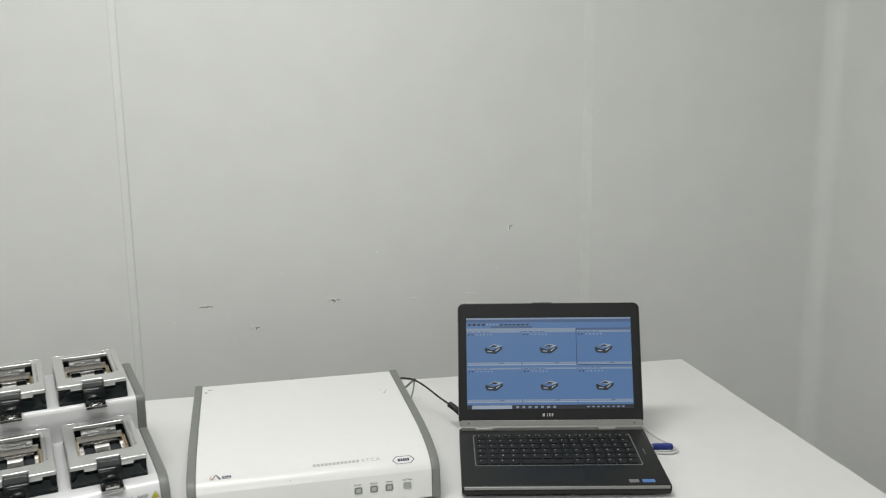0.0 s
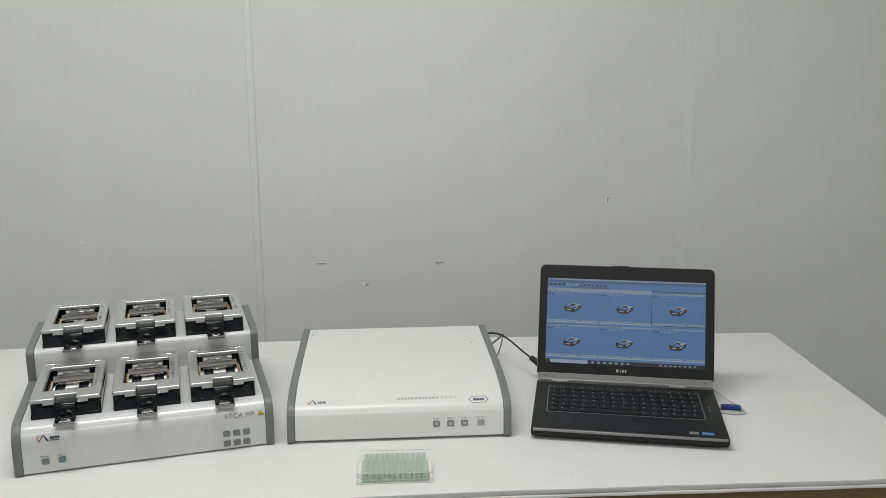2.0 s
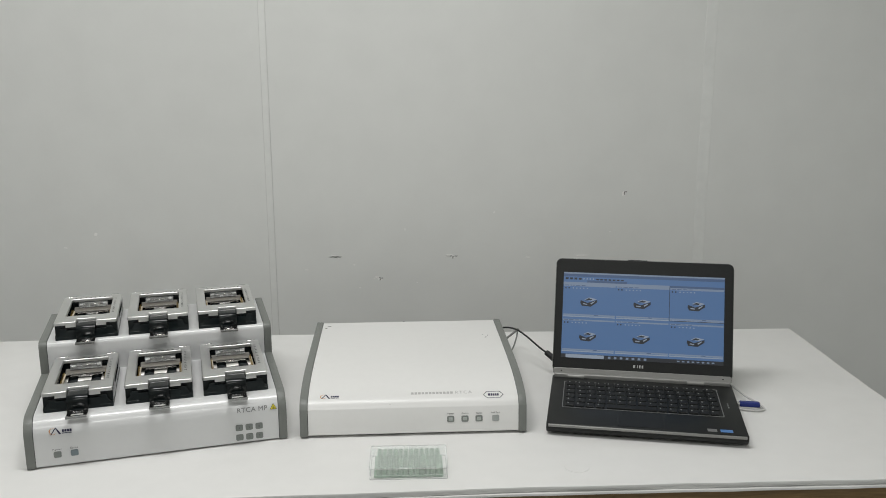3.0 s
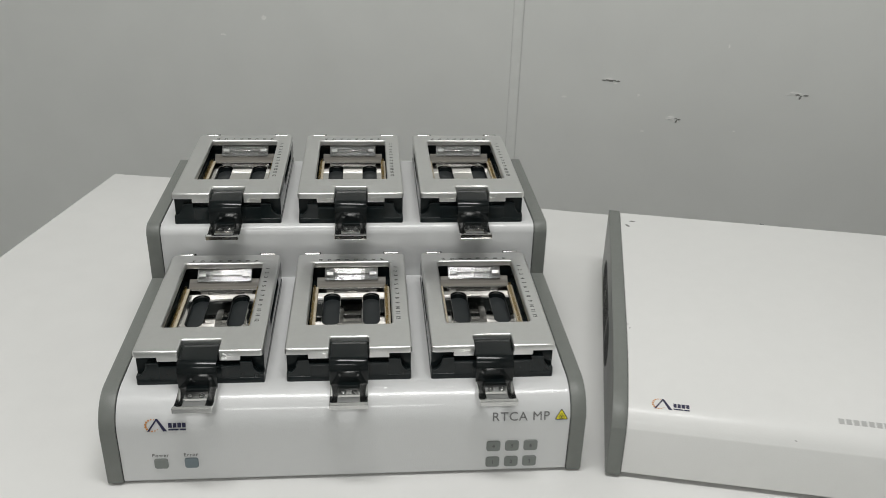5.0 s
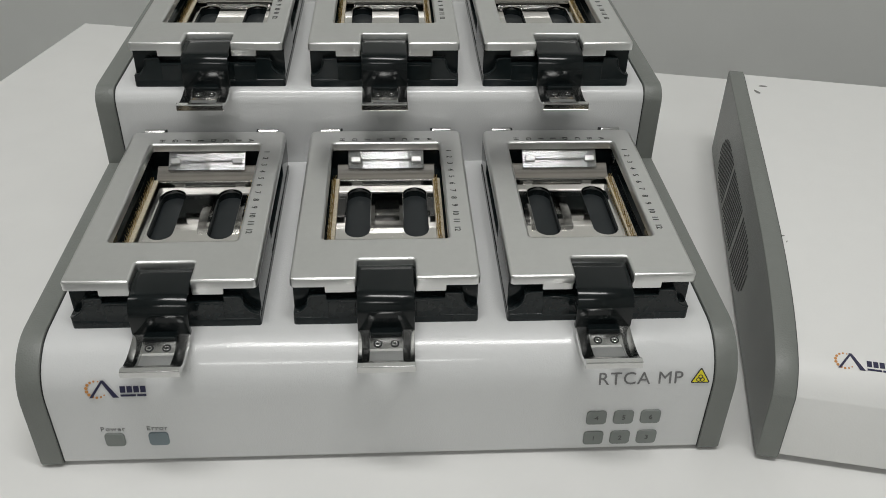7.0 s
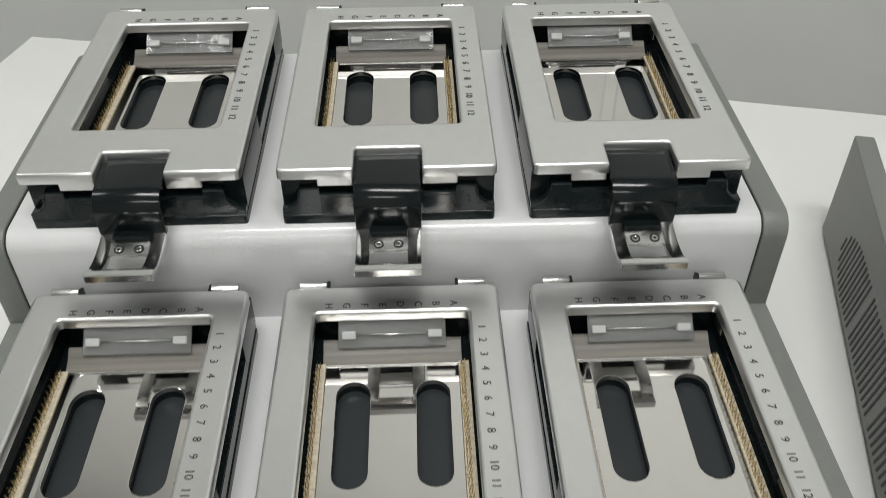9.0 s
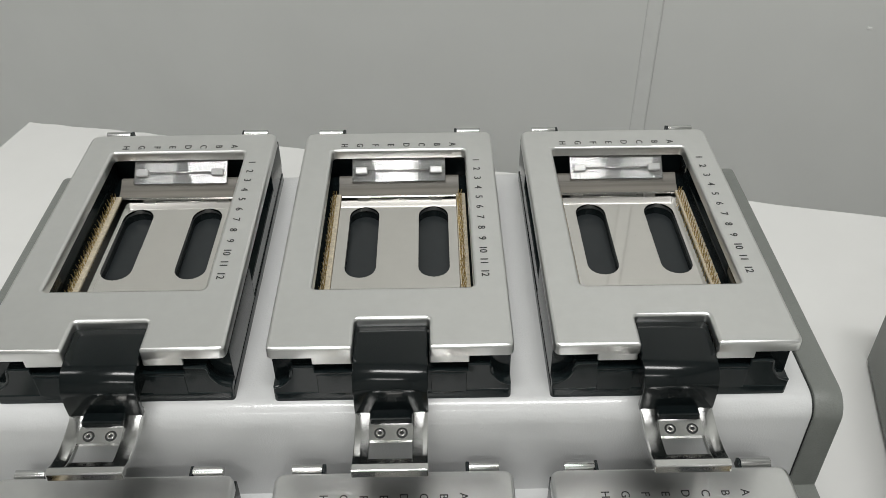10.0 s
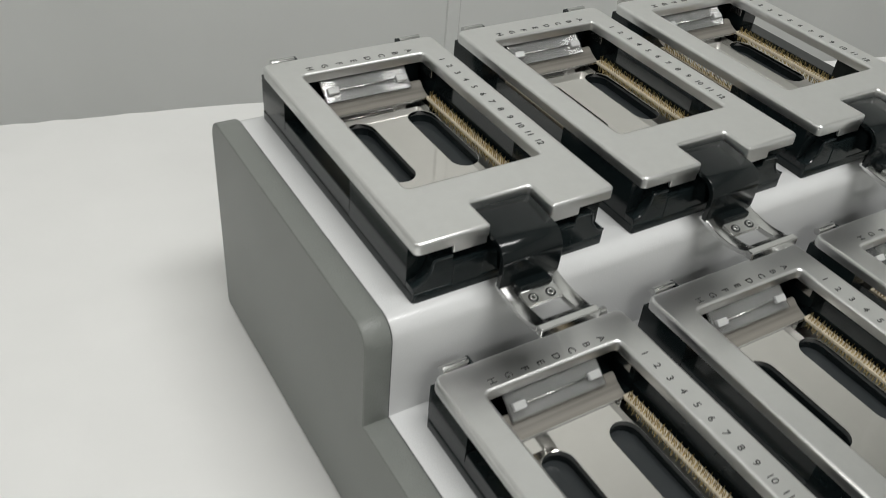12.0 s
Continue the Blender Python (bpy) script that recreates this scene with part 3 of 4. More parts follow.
def first_cradle(m):
    base = part("plate_cradle", cradle_base, BLACK, station, "black plastic plate cradle with an open steel lid frame", m)
    kids = [part("lid", lid_bm, STEEL, base, "satin steel lid frame with a window"), part("hinge_pin", hinge_bm, CLASPSTEEL, base, "bright steel hinge pin", pose(-0.0433, 0.1966, LID_Z - 0.0026, 0, 90, 0)),
            part("tray", tray_bm, POLISHED, base, "polished steel tray with two oval slots"), part("ramp", ramp_bm, RAIL, base, "dull brown ramp with painted reflection streaks"),
            part("clip", clip_bm, CLIP, base, "clear plastic clip"), part("clip_backing", clip_back_bm, CLIPBACK, base, "grey plate added behind the clip to lighten it"), part("contact_strip", strip_bm, STRIP, base, "pale strip of contacts", pose(-0.0383, 0, 0)),
            part("pin_strip", pins_mesh(), GOLD, base, "two rows of gold contact pins", pose(-0.0383, 0, 0)),
            part("latch", latch_bm, SATIN, base, "curved satin black latch"),  part("clasp", clasp_bm, CLASPSTEEL, base, "brushed steel clasp frame with two screws"),
            part("screw", screw_mesh(), CLASPSTEEL, base, m=pose(-0.0052, -0.0246, 0.0034, 10, 0, 20))]
    again(kids[1], pose(0.0444, 0.1966, LID_Z - 0.0026, 0, 90, 0))
    collar = part("hinge_collar", collar_bm, BLACK, base, "black hinge collar", pose(-0.0350, 0, 0))
    again(collar, pose(0.0361, 0, 0))
    for sx in (-0.0201, 0.0212):
        part("slot_floor", solid(stadium(sx, 0.0766, 0.1433, 0.0091), (), 0.0040, 0.0047), SLOTFLOOR, base, "dark floor of the oval slot")
    again(kids[6], pose(0.0383, 0, 0))
    again(kids[7], pose(0.0383, 0, 0))
    again(kids[10], pose(0.0052, -0.0246, 0.0034, 10, 0, -35))
    socket = part("screw_socket", rod(0.0027, 0.0, 0.0003, sides=18), DARK, base, "dark screw recess", pose(-0.0052, -0.0246, 0.0032, 10))
    again(socket, pose(0.0052, -0.0246, 0.0032, 10))
    for k in [o for o in base.children if o.name.startswith("pin_strip")]:
        tagged(k, kind="stuff")
    part("latch_foot", latch_foot_bm, SATIN, base, "black foot of the latch")
    part("latch_core", latch_core_bm, SATIN, base, "black inner block of the latch")
    peg = part("clip_peg", peg_bm, PEG, base, "clear rounded clip peg", pose(-0.0232, 0.1668, 0.0232, 38))
    again(peg, pose(0.0232, 0.1668, 0.0232, 38))
    for side in (-1, 1):
        arc = [Vector((side * (HW + 0.0105 * math.cos(a)), 0.0014, 0.0215 + 0.0140 * math.sin(a))) for a in [radians(268 - 21 * k) for k in range(5)]]
        part("scoop_lip", tube(arc + [Vector((side * 0.0435, 0.0014, 0.0214)), Vector((side * 0.0372, 0.0014, 0.0214))], 0.0007, 8, 3), BLACK, base, "glossy rounded lip of the corner scoop")
    panel = part("front_panel", panel_bm, BLACK, base, "flush black front panel", pose(-0.0276, 0, 0))
    again(panel, pose(0.0276, 0, 0))
    part("ramp_edge", block(-0.0375, 0.0375, 0.1540, 0.1546, 0.0124, 0.0130), CHROME, base, "thin bright edge of the ramp")
    part("clip_rod", rod_bm, CHROME, base, "thin bright rod", pose(0, 0.1668, 0.0234, 0, 90, 0))
    part("corner_tab", block(0.0412, 0.0418, 0.1600, 0.1715, 0.0228, 0.0284, 0.0002), CHROME, base, "small bright steel tab")
    lid_marks(base)
    return base


spots = [(0.0880, 0.0322, 0.0910), (0.2247, 0.0322, 0.0910), (0.3598, 0.0316, 0.0910), (0.0884, 0.2484, 0.1545), (0.2245, 0.2474, 0.1545), (0.3605, 0.2470, 0.1545)]
cradle = first_cradle(pose(*spots[0]))
for spot in spots[1:]:
    copy_thing(cradle, pose(*spot))


# prints on the front: m puts the flat print on its face
def logo(parent, m, wide):
    """A maker's mark as plain shapes: a dotted orange arc, a dark peak and two bars."""
    k = wide / 0.04
    peak = join(solid([Vector(p) * k for p in ((-0.0165, -0.0055), (-0.0145, -0.0055), (-0.0068, 0.0062), (-0.0085, 0.0062))], (), 0, 0.00025),
                solid([Vector(p) * k for p in ((-0.0087, 0.0068), (-0.0066, 0.0068), (0.0018, -0.0055), (-0.0018, -0.0055))], (), 0, 0.00026))
    word = join(*[block(k * (0.003 + 0.0042 * i), k * (0.0063 + 0.0042 * i), k * -0.0020, k * 0.0025, 0, 0.00025) for i in range(4)])
    small = join(*[block(k * a, k * b, k * -0.0048, k * -0.0034, 0, 0.00025) for a, b in ((0.003, 0.0125), (0.0133, 0.0190))])
    part("logo_peak", peak, NAVY, parent, m=m)
    part("logo_bars", join(word, small), NAVY, parent, m=m)
    dots = []
    for i in range(11):
        a = radians(75 + i * 24)
        dots.append(rod((0.0005 + 0.0006 * math.sin(math.pi * i / 10)) * k, 0, 0.0002, ((-0.0115 + 0.0070 * math.cos(a) * 0.9) * k, (0.0005 + 0.0058 * math.sin(a)) * k), 10))
    part("logo_dots", join(*dots), ORANGE, parent, m=m)


def on_front(x, s):
    """Flat on the station's front: s metres up along the rounded front."""
    z0, r = DECK_FRONT - 0.032, 0.032
    if s <= z0:
        return pose(x, 0.0013, s, 90)
    a = (s - z0) / r
    return pose(x, 0.0013 + r * (1 - math.cos(a)), z0 + r * math.sin(a), 90 - math.degrees(a))


def button(parent, m, size, mat=BUTTON, label="grey push button"):
    return part("button", solid(rect(-size / 2, size / 2, -size * 0.45, size * 0.45, size * 0.2), (), -0.0004, 0.0009, 0.0004), mat, parent, label, m)


logo(station, on_front(0.0585, 0.066), 0.039)
part("model_lettering", letters("RTCA MP", 0.0125, Matrix.Identity(4), 1.08), INK, station, m=on_front(0.3845, 0.0655))
for x, word in ((0.0510, "Power"), (0.0785, "Error")):
    button(station, on_front(x, 0.0236), 0.0125, BUTTONBLUE if word == "Error" else BUTTON)
    part("caption", letters(word, 0.0052, Matrix.Identity(4), 1.15), INK, station, m=on_front(x, 0.0328))
for n in range(6):
    x, s = 0.3600 + 0.0178 * (n % 3), 0.0140 + 0.0188 * (n // 3)
    button(station, on_front(x, s), 0.0132)
    part("caption", letters(str(n + 1), 0.0055, Matrix.Translation((0, 0, 0.001))), INKGREY, station, m=on_front(x, s))
tri = [Vector((0.0072 * math.cos(radians(90 + 120 * k)), 0.0072 * math.sin(radians(90 + 120 * k)))) for k in range(3)]
TM = on_front(0.4230, 0.0655)
part("warning_sticker", solid(rounded([p * 1.05 for p in tri], 0.0008), (), 0, 0.0002), INKDARK, station, "yellow biohazard triangle sticker", TM)
part("sticker_face", solid(rounded([p * 0.84 for p in tri], 0.0004), (), 0.0001, 0.0003), YELLOW, station, "yellow sticker face", TM)
rings = []
for k in range(3):
    c = Vector((0.0013 * math.cos(radians(90 + 120 * k)), 0.0013 * math.sin(radians(90 + 120 * k)) - 0.0006))
    o = [c + Vector((0.0016 * math.cos(2 * math.pi * i / 14), 0.0016 * math.sin(2 * math.pi * i / 14))) for i in range(14)]
    h = [c + Vector((0.00105 * math.cos(2 * math.pi * i / 14), 0.00105 * math.sin(2 * math.pi * i / 14))) for i in range(14)]
    rings.append(solid(o, [h], 0.0002, 0.0004 + 0.00003 * k))
part("sticker_symbol", join(*rings), INKDARK, station, m=TM)

# ---- the analyser ----
AW, AD = 0.4250, 0.425
analyser = thing("analyser", "low white bench analyser with grey vented side panels", "laboratory instrument", pose(0.4704, -0.0030, TOP, 0, 0, -13.3))
AN = bend([Vector((0.0, 0.054)), Vector((0.007, 0.0635)), Vector((0.020, 0.0715)), Vector((0.05, 0.0800)), Vector((0.09, 0.0860)), Vector((0.14, 0.0893)), Vector((0.25, 0.0908)), Vector((AD, 0.0908))], 5)
an_profile = [Vector((-0.0035, 0.006)), Vector((AD, 0.006)), Vector((AD, 0.0908))] + [Vector((p.x, p.y)) for p in AN[::-1][1:]]


def top_of(v):
    """The analyser's top at v metres from its front: height and slope."""
    for a, b in zip(AN, AN[1:]):
        if a.x <= v <= b.x:
            f = (v - a.x) / (b.x - a.x)
            return a.y + f * (b.y - a.y), math.degrees(math.atan2(b.y - a.y, b.x - a.x))
    return 0.0908, 0.0


def on_top(x, v):
    z, slope = top_of(v)
    return pose(x, v, z, slope)


part("body", profile(an_profile, 0.012, AW - 0.012), ANWHITE, analyser, "satin white sheet-metal housing")
outer = rounded([tuple(p) for p in shift(an_profile, -0.002)], 0.0)
for x0 in (0.0, AW - 0.0145):
    part("side_panel", profile(outer, x0, x0 + 0.0145, 0.0012), GREY, analyser, "grey textured side panel")
# the panels' shadow gap again, painted as dark strips
for x0 in (0.0145, AW - 0.0151):
    part("seam", profile([tuple(p) for p in shift(an_profile, -0.0003)], x0, x0 + 0.0006), DARK, analyser, "dark strip painted for the shadow gap beside the side panel")
part("base_plate", block(0.02, AW - 0.02, 0.012, 0.42, 0.0035, 0.0065), DARK, analyser, "dark underside")
an_foot = part("foot", rod(0.012, 0.0, 0.0045, (0.05, 0.05)), CABLEBLACK, analyser)
for fx, fy in ((0.31, 0), (0, 0.33), (0.31, 0.33)):
    again(an_foot, pose(fx, fy, 0))
# the slotted vents in the outer side panel: three leaning fields
for k in range(37):
    v = 0.144 + 0.0062 * k
    if abs(v - 0.295) < 0.004 or abs(v - 0.211) < 0.004:
        continue
    past = max(abs(v - 0.255) - 0.072, 0.0) / 0.042
    half = 0.0265 * math.sqrt(max(1 - past * past, 0.06))
    part("vent_slot", solid(stadium(0, -half, half, 0.00105, 4), (), -0.0006, 0.0004), DARK, analyser, m=pose(0.0, v, 0.036, 0, 0, 0) @ pose(0, 0, 0, 15) @ Matrix(((0, 0, -1, 0), (-1, 0, 0, 0), (0, 1, 0, 0), (0, 0, 0, 1))))
logo(analyser, on_top(0.0545, 0.021), 0.037)
for x, word in ((0.2815, "Power"), (0.3085, "Comm"), (0.335, "Status"), (0.3665, "Self Test")):
    m = pose(x, -0.0016, 0.031, 85.8)
    button(analyser, m, 0.0135, BUTTONPALE if word == "Self Test" else BUTTON)
    if word != "Self Test":
        # the glint on the indicator, made as a small pale dot
        part("lens", rod(0.0017, 0.0011, 0.0019, sides=12, r=0.0005), PEG, analyser, "pale dot standing in for the indicator's glint", m @ pose(0, 0.0006, 0))
        part("indicator", solid(rect(-0.0038, 0.0038, -0.0032, 0.0032, 0.001), (), 0.0006, 0.0012, 0.0003), LENS, analyser, "pale indicator lens", m)
    part("caption", letters(word, 0.0044, Matrix.Identity(4), 1.1), INK, analyser, m=pose(x, -0.0012, 0.0415, 85.8))
part("brand_bars", bars([0.0050] * 12, 0.0058, 0.3), PALEINK, analyser, "pale unlit brand bars", on_top(0.2475, 0.0245))
part("model_lettering", letters("RTCA", 0.0112, Matrix.Identity(4), 1.2), PALEINK, analyser, m=on_top(0.3075, 0.0245))
hexagon = [Vector(p) for p in ((-0.0195, 0), (-0.0125, -0.0085), (0.0125, -0.0085), (0.0195, 0), (0.0125, 0.0085), (-0.0125, 0.0085))]
HM = on_top(0.3637, 0.0170)
part("badge_outline", solid(hexagon, [[p * 0.93 for p in hexagon]], 0, 0.0003), NAVY, analyser, m=HM)
part("badge_bars", bars([0.0042, 0.0032, 0.0028, 0.0032, 0.0032], 0.006, 0.15), NAVY, analyser, m=HM)
rnd = random.Random(8)
for x, v, w, a in ((0.024, 0.385, 0.012, -55), (0.374, 0.318, 0.006, 10), (0.379, 0.300, 0.009, 40), (0.384, 0.312, 0.007, 80), (0.168, 0.004, 0.003, 0), (0.2, 0.427, 0.008, 0), (0.016, 0.135, 0.004, 20), (0.018, 0.128, 0.003, 80), (0.03, 0.40, 0.01, 5)):
    pts = [Vector((w / 2 * rnd.uniform(0.5, 1) * math.cos(k * 0.9), w / 5 * rnd.uniform(0.5, 1) * math.sin(k * 0.9))) for k in range(7)]
    part("scratch", solid(pts, (), 0, 0.0003), CHIP, analyser, "small dark scratch", on_top(x, v) @ pose(0, 0, 0, 0, 0, a))

# ---- the laptop ----
LW, LD = 0.3660, 0.234
laptop = thing("laptop", "open black laptop with a lit blue screen and silver hinges", "laptop", pose(0.9140, -0.1255, TOP, 0, 0, -26.5))
wedge = rounded([(0.004, 0.006), (LD, 0.004), (LD, 0.0345), (0.0, 0.0245), (0.0, 0.014)], [0.003, 0.003, 0.003, 0.004, 0.003], 3)
part("base", profile(wedge, 0.0, LW, 0.003), LAPTOP, laptop, "black wedge-shaped base")
SL = math.degrees(math.atan2(0.010, LD))
DECK = pose(0, 0, 0.0246, SL)
part("front_trim", profile(rounded([(-0.0022, 0.0185), (0.001, 0.0185), (0.001, 0.0242), (-0.0022, 0.0232)], 0.001), 0.004, LW - 0.004, 0.0006), SILVER, laptop, "silver front edge")
part("touchpad", solid(rect(0.133, 0.217, 0.008, 0.060, 0.003), (), -0.0002, 0.0004, 0.0002), KEY, laptop, "black touchpad", DECK)
part("keyboard_tray", solid(rect(0.026, 0.332, 0.074, 0.201, 0.004), [rect(0.0275, 0.3305, 0.0755, 0.1995, 0.003)], 0, 0.0006), SILVER, laptop, "fine grey keyboard surround", DECK)
key = part("key", solid(rect(-0.0083, 0.0083, -0.0082, 0.0082, 0.0016), (), 0.0002, 0.0026, 0.0008, 2), KEY, laptop, "black key", DECK @ pose(0.0405, 0.190, 0))
legend = part("key_legend", join(block(-0.0044, -0.0020, 0.0018, 0.0045, 0.0026, 0.0028), block(-0.0070, 0.0070, -0.0079, -0.0074, 0.0012, 0.0024)), LEGEND, laptop, m=DECK @ pose(0.0405, 0.190, 0))
for row in range(6):
    y = 0.190 - row * 0.0205
    n = 15
    for k in range(n):
        x = 0.0405 + k * 0.01965 + (0.0, 0.002, 0.004, 0.006, 0.004, 0.0)[row] * (k > 0) * 0.6
        if row == 5 and 4 <= k <= 8:
            continue
        if (row, k) == (0, 0):
            continue
        again(key, DECK @ pose(x, y, 0))
        again(legend, DECK @ pose(x, y, 0))
part("space_bar", solid(rect(-0.0475, 0.0475, -0.0082, 0.0082, 0.0016), (), 0.0002, 0.0026, 0.0008, 2), KEY, laptop, "black space bar", DECK @ pose(0.160, 0.0875, 0))
for k in range(3):
    part("indicator", rod(0.0014, 0.0, 0.0004, (0.3450, 0.1180 + 0.0085 * k), 10), LEGEND, laptop, "tiny pale indicator", DECK)
part("sticker", solid(rect(0.294, 0.311, 0.010, 0.021, 0.001), (), 0, 0.0003), SILVER, laptop, "small silver sticker", DECK)
part("sticker", solid(rect(0.317, 0.339, 0.010, 0.021, 0.001), (), 0, 0.0003), STICKER, laptop, "small blue sticker", DECK)
LH = 0.2407
LIDM = pose(0.0, LD - 0.006, 0.044, 90 - 19.9)
lid = part("screen_lid", solid(rect(0.0, LW, 0.0, LH, 0.011), (), -0.011, 0.0, 0.0015, both=True), LAPTOP, laptop, "black screen lid with a wide bezel", LIDM)
part("lid_edge", solid(rect(-0.0012, LW + 0.0012, -0.0012, LH + 0.0012, 0.012), [rect(0.0, LW, 0.0, LH, 0.011)], -0.010, -0.003, 0.0006), SILVER, lid, "silver lid rim")
part("hinge_bar", profile(rounded([(-0.004, -0.009), (0.006, -0.009), (0.006, 0.006), (-0.004, 0.006)], 0.003), 0.004, LW - 0.004), SILVER, laptop, "silver hinge bar", pose(0, LD - 0.008, 0.036))
for hx in (0.032, 0.2755):
    part("hinge", profile([(0.0055 * math.cos(2 * math.pi * k / 16), 0.0055 * math.sin(2 * math.pi * k / 16)) for k in range(16)], hx, hx + 0.034), SILVER, laptop, "bright hinge barrel", pose(0, LD - 0.010, 0.036))
part("lid_chin", solid(rect(0.001, LW - 0.001, -0.0055, 0.0085, 0.005), (), -0.0095, 0.0012, 0.0008), SILVER, lid, "silver lower edge of the lid")
for cx in (0.0185, LW - 0.0185):
    part("chin_screw", rod(0.0014, 0.0010, 0.0016, (cx, 0.0020), 12), LAPTOP, lid, "tiny dark screw")
part("lid_latch", block(0.150, 0.190, LH - 0.002, LH + 0.0022, -0.008, -0.003, 0.0006), LAPTOP, lid)
part("maker_bars", join(*[block(0.166 + d, 0.166 + d + w, 0.0155, 0.0215, 0, 0.0003) for d, w in ((0, 0.0045), (0.0085, 0.0015), (0.0125, 0.0030), (0.0180, 0.0030))]), LEGEND, lid, "pale maker bars")
# the display: windows of a lit program as flat shapes
X0, X1, Y0, Y1 = 0.0160, LW - 0.0180, 0.0300, 0.2117
SX, SY = X1 - X0, Y1 - Y0


def ui(x0, x1, y0, y1, z=0.0):
    """A flat shape on the display, in shares of its width and height, y from the top."""
    return block(X0 + x0 * SX, X0 + x1 * SX, Y1 - y1 * SY, Y1 - y0 * SY, 0.0002, 0.0004 + z)


part("display", ui(0, 1, 0, 1), SCREENBLUE, lid, "lit blue display of a six-window program")
pale, mid, dark, white = [], [], [], []
pale.append(ui(0, 1, 0.0, 0.018, 0.0001))
mid.append(ui(0, 1, 0.018, 0.05, 0.0001))
dark += [ui(0.012 + 0.028 * k, 0.03 + 0.028 * k, 0.062, 0.085, 0.0003) for k in range(4)]
white += [ui(0.125 + 0.02 * k, 0.132 + 0.02 * k, 0.064, 0.08, 0.0003) for k in range(4)]
dark += [ui(0.205 + 0.026 * k, 0.223 + 0.026 * k, 0.068, 0.084, 0.0003) for k in range(7)]
mid.append(ui(0.15, 0.40, 0.09, 0.115, 0.0002))
pale.append(ui(0, 1, 0.115, 0.145, 0.0001))
cells = [(c / 3, r) for r in range(2) for c in range(3)]
for cx, r in cells:
    top = 0.145 + 0.405 * r
    last_one = cx > 0.6 and r == 0
    pale.append(ui(cx + 0.004, cx + 0.33, top, top + 0.018, 0.0002))
    white += [ui(cx + 0.060 + 0.022 * k, cx + 0.067 + 0.022 * k, top + 0.034, top + 0.046, 0.0003) for k in range(5)]
    dark += [ui(cx + 0.012 + 0.020 * k, cx + 0.020 + 0.020 * k, top + 0.032, top + 0.048, 0.0004) for k in range(2)]
    mid += [ui(cx + 0.010 + 0.035 * k, cx + 0.036 + 0.035 * k, top + 0.005, top + 0.012, 0.0004) for k in range(4)]
    pale.append(ui(cx + 0.004, cx + 0.33, top + 0.345, top + 0.362, 0.0002))
    white.append(ui(cx + 0.004, cx + 0.33, top + 0.366, top + 0.378, 0.0003))
    mid.append(ui(cx + 0.20, cx + 0.225, top + 0.349, top + 0.358, 0.0004))
    if last_one:
        mid.append(ui(cx + 0.0, cx + 0.334, top - 0.03, top - 0.006, 0.0005))
        dark += [ui(cx - 0.002, cx + 0.001, top - 0.03, top + 0.375, 0.0005), ui(cx + 0.001, cx + 0.333, top + 0.372, top + 0.378, 0.0005)]
    px, py = cx + 0.165, top + 0.19
    ch = lambda pts, z: solid([Vector((X0 + (px + a) * SX, Y1 - (py + b) * SY)) for a, b in pts][::-1], (), 0.0003, 0.0006 + z)
    dark.append(ch([(-0.052, -0.01), (-0.01, 0.02), (0.052, -0.02), (0.052, 0.01), (0.012, 0.062), (-0.045, 0.055), (-0.055, 0.02)], 0))
    white.append(ch([(-0.030, -0.020), (0.0, -0.045), (0.05, -0.028), (0.020, -0.004), (-0.004, -0.012)], 0.0001))
    dark.append(ch([(-0.02, -0.022), (0.0, -0.036), (0.008, -0.032), (-0.012, -0.018)], 0.0002))
    white.append(ch([(-0.035, 0.025), (-0.008, 0.032), (-0.012, 0.042), (-0.038, 0.036)], 0.0002))
    white.append(ch([(0.01, 0.022), (0.036, -0.004), (0.036, 0.006), (0.014, 0.036)], 0.0002))
    dark.append(ch([(-0.006, -0.032), (0.022, -0.028), (0.012, -0.012), (-0.014, -0.016)], 0.0003))
    mid.append(ch([(-0.03, -0.012), (-0.016, -0.02), (-0.006, -0.006), (-0.02, 0.002)], 0.0003))
dark.append(ui(0, 1, 0.955, 1.0, 0.0003))
white.append(ui(0.03, 0.27, 0.958, 0.998, 0.0005))
pale += [ui(0.295 + 0.037 * k, 0.311 + 0.037 * k, 0.966, 0.99, 0.0005) for k in range(7)]
pale += [ui(0.72 + 0.03 * k, 0.735 + 0.03 * k, 0.97, 0.985, 0.0005) for k in range(8)]
for name, pieces, mat in (("window_bar", pale, SCREENPALE), ("title_bar", mid, SCREENMID), ("dark_shape", dark, SCREENDARK), ("bright_shape", white, SCREENWHITE)):
    for piece in pieces:
        part(name, piece, mat, lid)

# ---- the microplate ----
plate = thing("microplate", "clear lidded 96-well plate with green wells", "microplate", pose(0.5598, -0.2043, TOP, 0, 0, -14.5))
PW, PD = 0.1310, 0.0880
part("skirt", solid(rect(0, PW, 0, PD, 0.003), [rect(0.0015, PW - 0.0015, 0.0015, PD - 0.0015, 0.002)], 0.0, 0.0074), PLATECLEAR, plate, "clear plate skirt").visible_shadow = False
part("body", solid(rect(0.0065, PW - 0.0065, 0.0048, PD - 0.0048, 0.003), (), 0.0015, 0.004, 0.0005), PLATEFLOOR, plate, "green-tinted well floor")
part("lid", solid(rounded([(-0.0012, -0.0012), (PW - 0.006, -0.0012), (PW + 0.0012, 0.006), (PW + 0.0012, PD - 0.006), (PW - 0.006, PD + 0.0012), (-0.0012, PD + 0.0012)], 0.001), (), 0.0192, 0.0203, 0.0004), PLATECLEAR, plate, "clear flat lid").visible_shadow = False
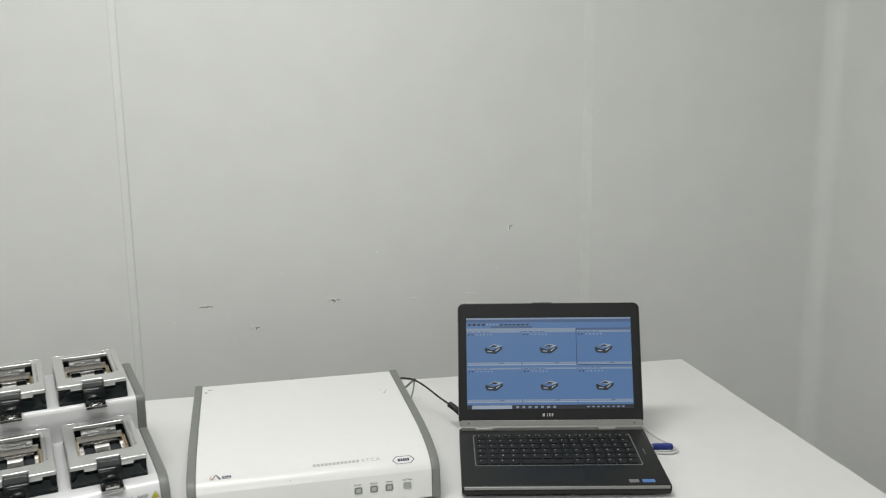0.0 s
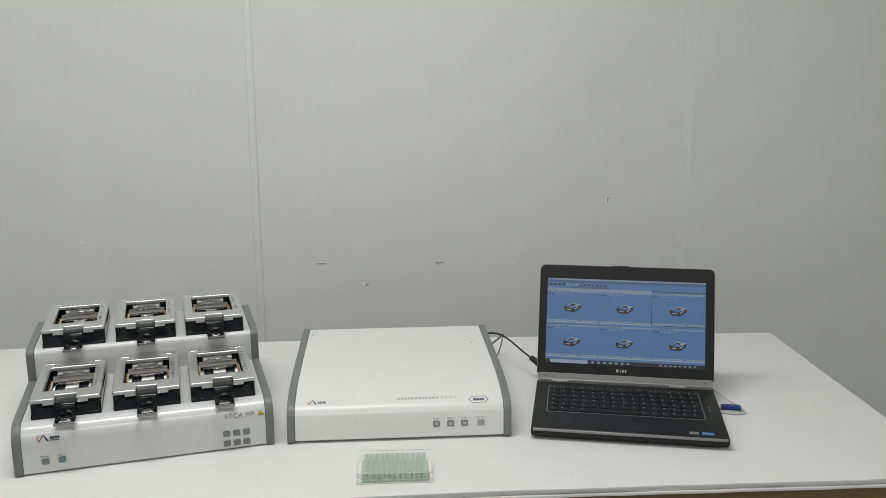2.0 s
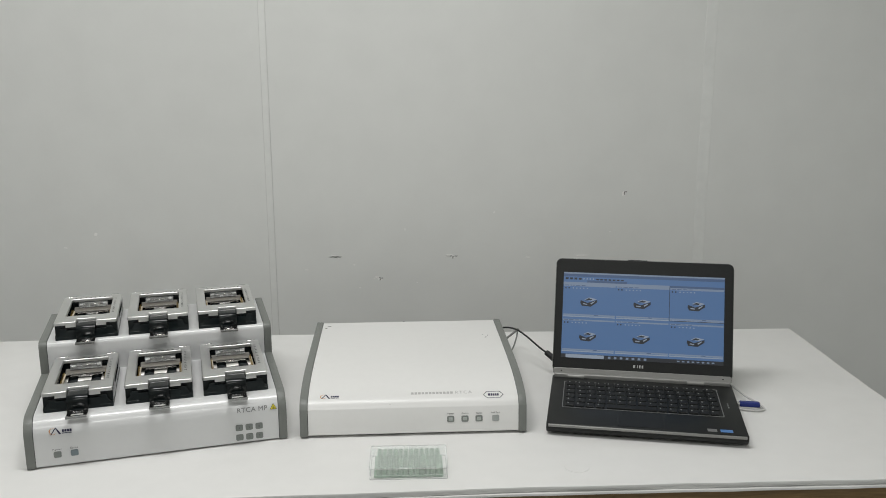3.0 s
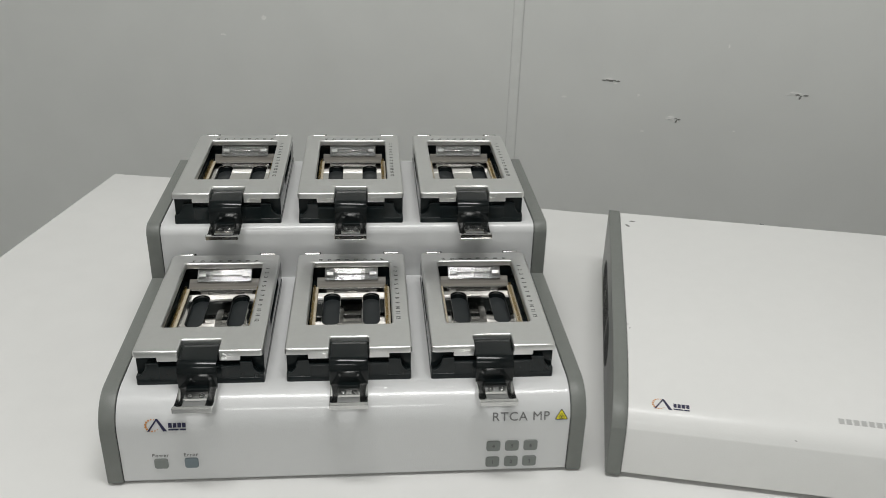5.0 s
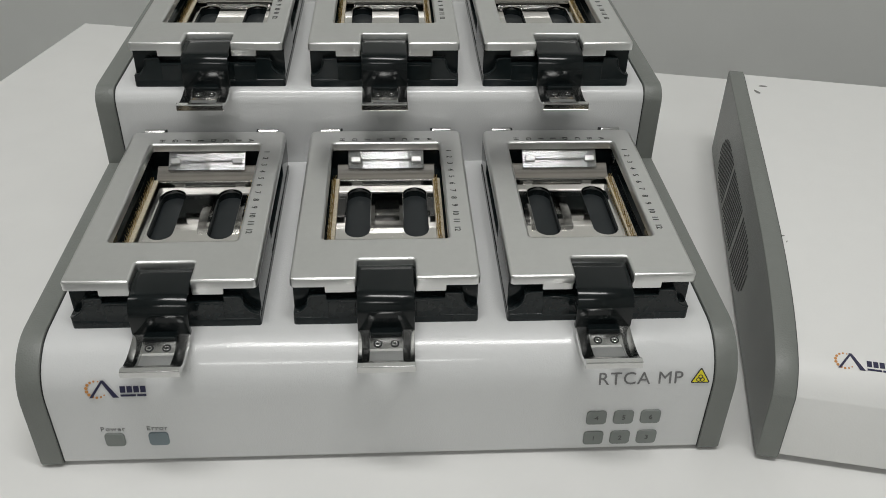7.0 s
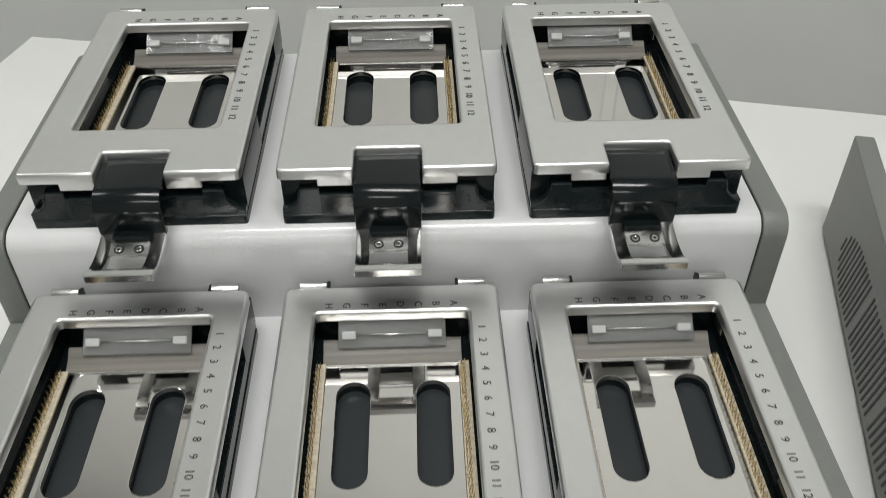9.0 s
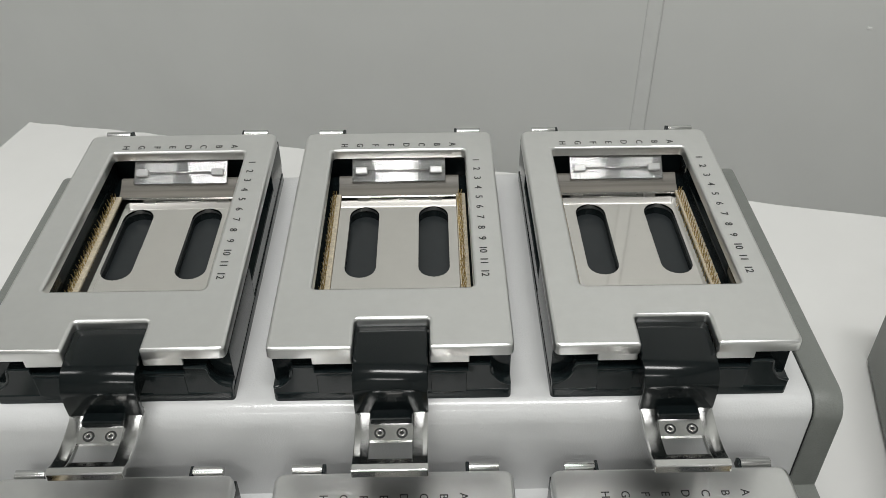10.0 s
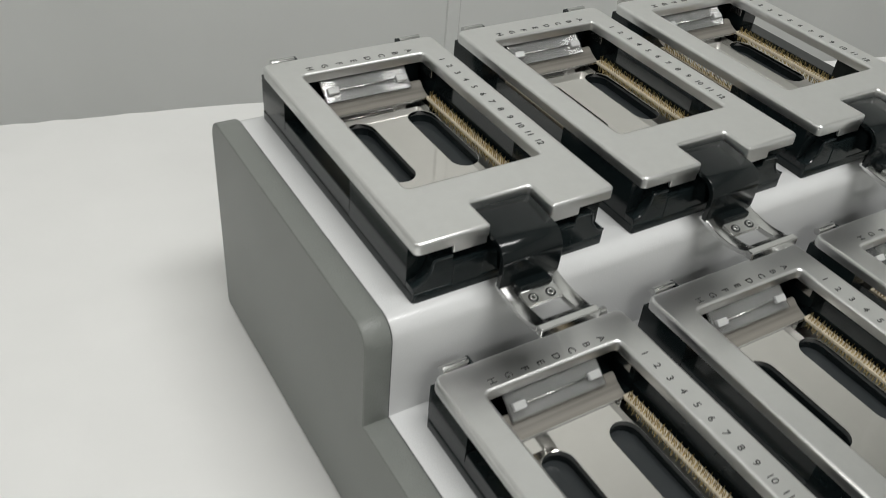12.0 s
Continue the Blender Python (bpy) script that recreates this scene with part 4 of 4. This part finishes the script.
part("lid_wall", solid(rect(-0.0009, PW + 0.0009, -0.0009, PD + 0.0009, 0.004), [rect(0.0004, PW - 0.0004, 0.0004, PD - 0.0004, 0.003)], 0.0075, 0.0191), PLATECLEAR, plate, "clear lid wall").visible_shadow = False

# the white highlight along the lid's edge, made as a milky ring
part("lid_rim", solid(rect(-0.0013, PW + 0.0013, -0.0013, PD + 0.0013, 0.004), [rect(-0.0004, PW + 0.0004, -0.0004, PD + 0.0004, 0.0035)], 0.0194, 0.0205, 0.0003), PEG, plate, "milky ring standing in for the lid's edge highlight")
part("foot_rim", solid(rect(-0.0006, PW + 0.0006, -0.0006, PD + 0.0006, 0.003), [rect(0.0004, PW - 0.0004, 0.0004, PD - 0.0004, 0.0025)], 0.0, 0.0012, 0.0003), PEG, plate, "bright clear foot rim")


def ring(r0, r1, z0, z1, n=14):
    c = lambda r: [Vector((r * math.cos(2 * math.pi * k / n), r * math.sin(2 * math.pi * k / n))) for k in range(n)]
    return solid(c(r0), [c(r1)], z0, z1)


well = None
for i in range(12):
    for j in range(8):
        m = pose(0.0148 + 0.00922 * i, 0.01165 + 0.00925 * j, 0)
        if well is None:
            well = part("well", ring(0.0042, 0.0034, 0.0041, 0.0184), WELLGREEN, plate, m=m)
        else:
            again(well, m)

# ---- cables ----
LX = pose(0.9140, -0.1255, TOP, 0, 0, -26.5)
cable = thing("power_cable", "black cable from the analyser to a plug at the laptop", "cable")
part("cord", tube([Vector(p) for p in ((0.972, 0.330, 0.800), (0.990, 0.332, 0.812), (1.004, 0.325, 0.8165), (1.015, 0.288, 0.8215), (1.024, 0.2485, 0.817), (1.037, 0.208, 0.804), (1.047, 0.178, 0.796))], 0.0021), CABLEBLACK, cable)
part("plug", tube([Vector(p) for p in ((1.046, 0.181, 0.797), (1.053, 0.160, 0.790), (1.056, 0.135, 0.782), (1.046, 0.088, 0.772))], 0.0066, 12), CABLEBLACK, cable, "black barrel plug")
stub = thing("data_cable", "short grey cable end standing behind the analyser", "cable")
part("cord", tube([Vector(p) for p in ((0.985, 0.352, 0.7535), (1.000, 0.347, 0.772), (1.022, 0.345, 0.789), (1.043, 0.3457, 0.803))], 0.0026), GREY, stub)
part("lead", tube([Vector(p) for p in ((1.041, 0.3457, 0.801), (1.036, 0.340, 0.785), (1.026, 0.330, 0.768), (1.012, 0.320, 0.7525))], 0.0018), GREY, stub)
usb = thing("usb_cable", "pale cable with a blue plug in the laptop", "cable")
part("cord", tube([LX @ Vector(p) for p in ((LW + 0.051, 0.197, 0.009), (LW + 0.059, 0.188, 0.004), (LW + 0.04, 0.178, 0.003), (LW + 0.008, 0.183, 0.003))], 0.0022), CABLEGREY, usb)
part("lead", tube([LX @ Vector(p) for p in ((LW - 0.02, LD + 0.02, 0.03), (LW + 0.004, LD + 0.012, 0.026), (LW + 0.03, LD - 0.005, 0.012), (LW + 0.052, 0.201, 0.009))], 0.0022), CABLEGREY, usb)
part("plug", block(LW + 0.012, LW + 0.051, 0.1905, 0.2035, 0.004, 0.0135, 0.002), BLUE, usb, "blue plastic plug", LX)
part("plug_body", block(LW + 0.010, LW + 0.048, 0.1885, 0.2025, 0.0005, 0.0042, 0.001), CABLEGREY, usb, "pale plug underside", LX)
part("connector", block(LW - 0.002, LW + 0.0125, 0.1920, 0.2020, 0.0060, 0.0115, 0.0005), CHROME, usb, "metal connector", LX)
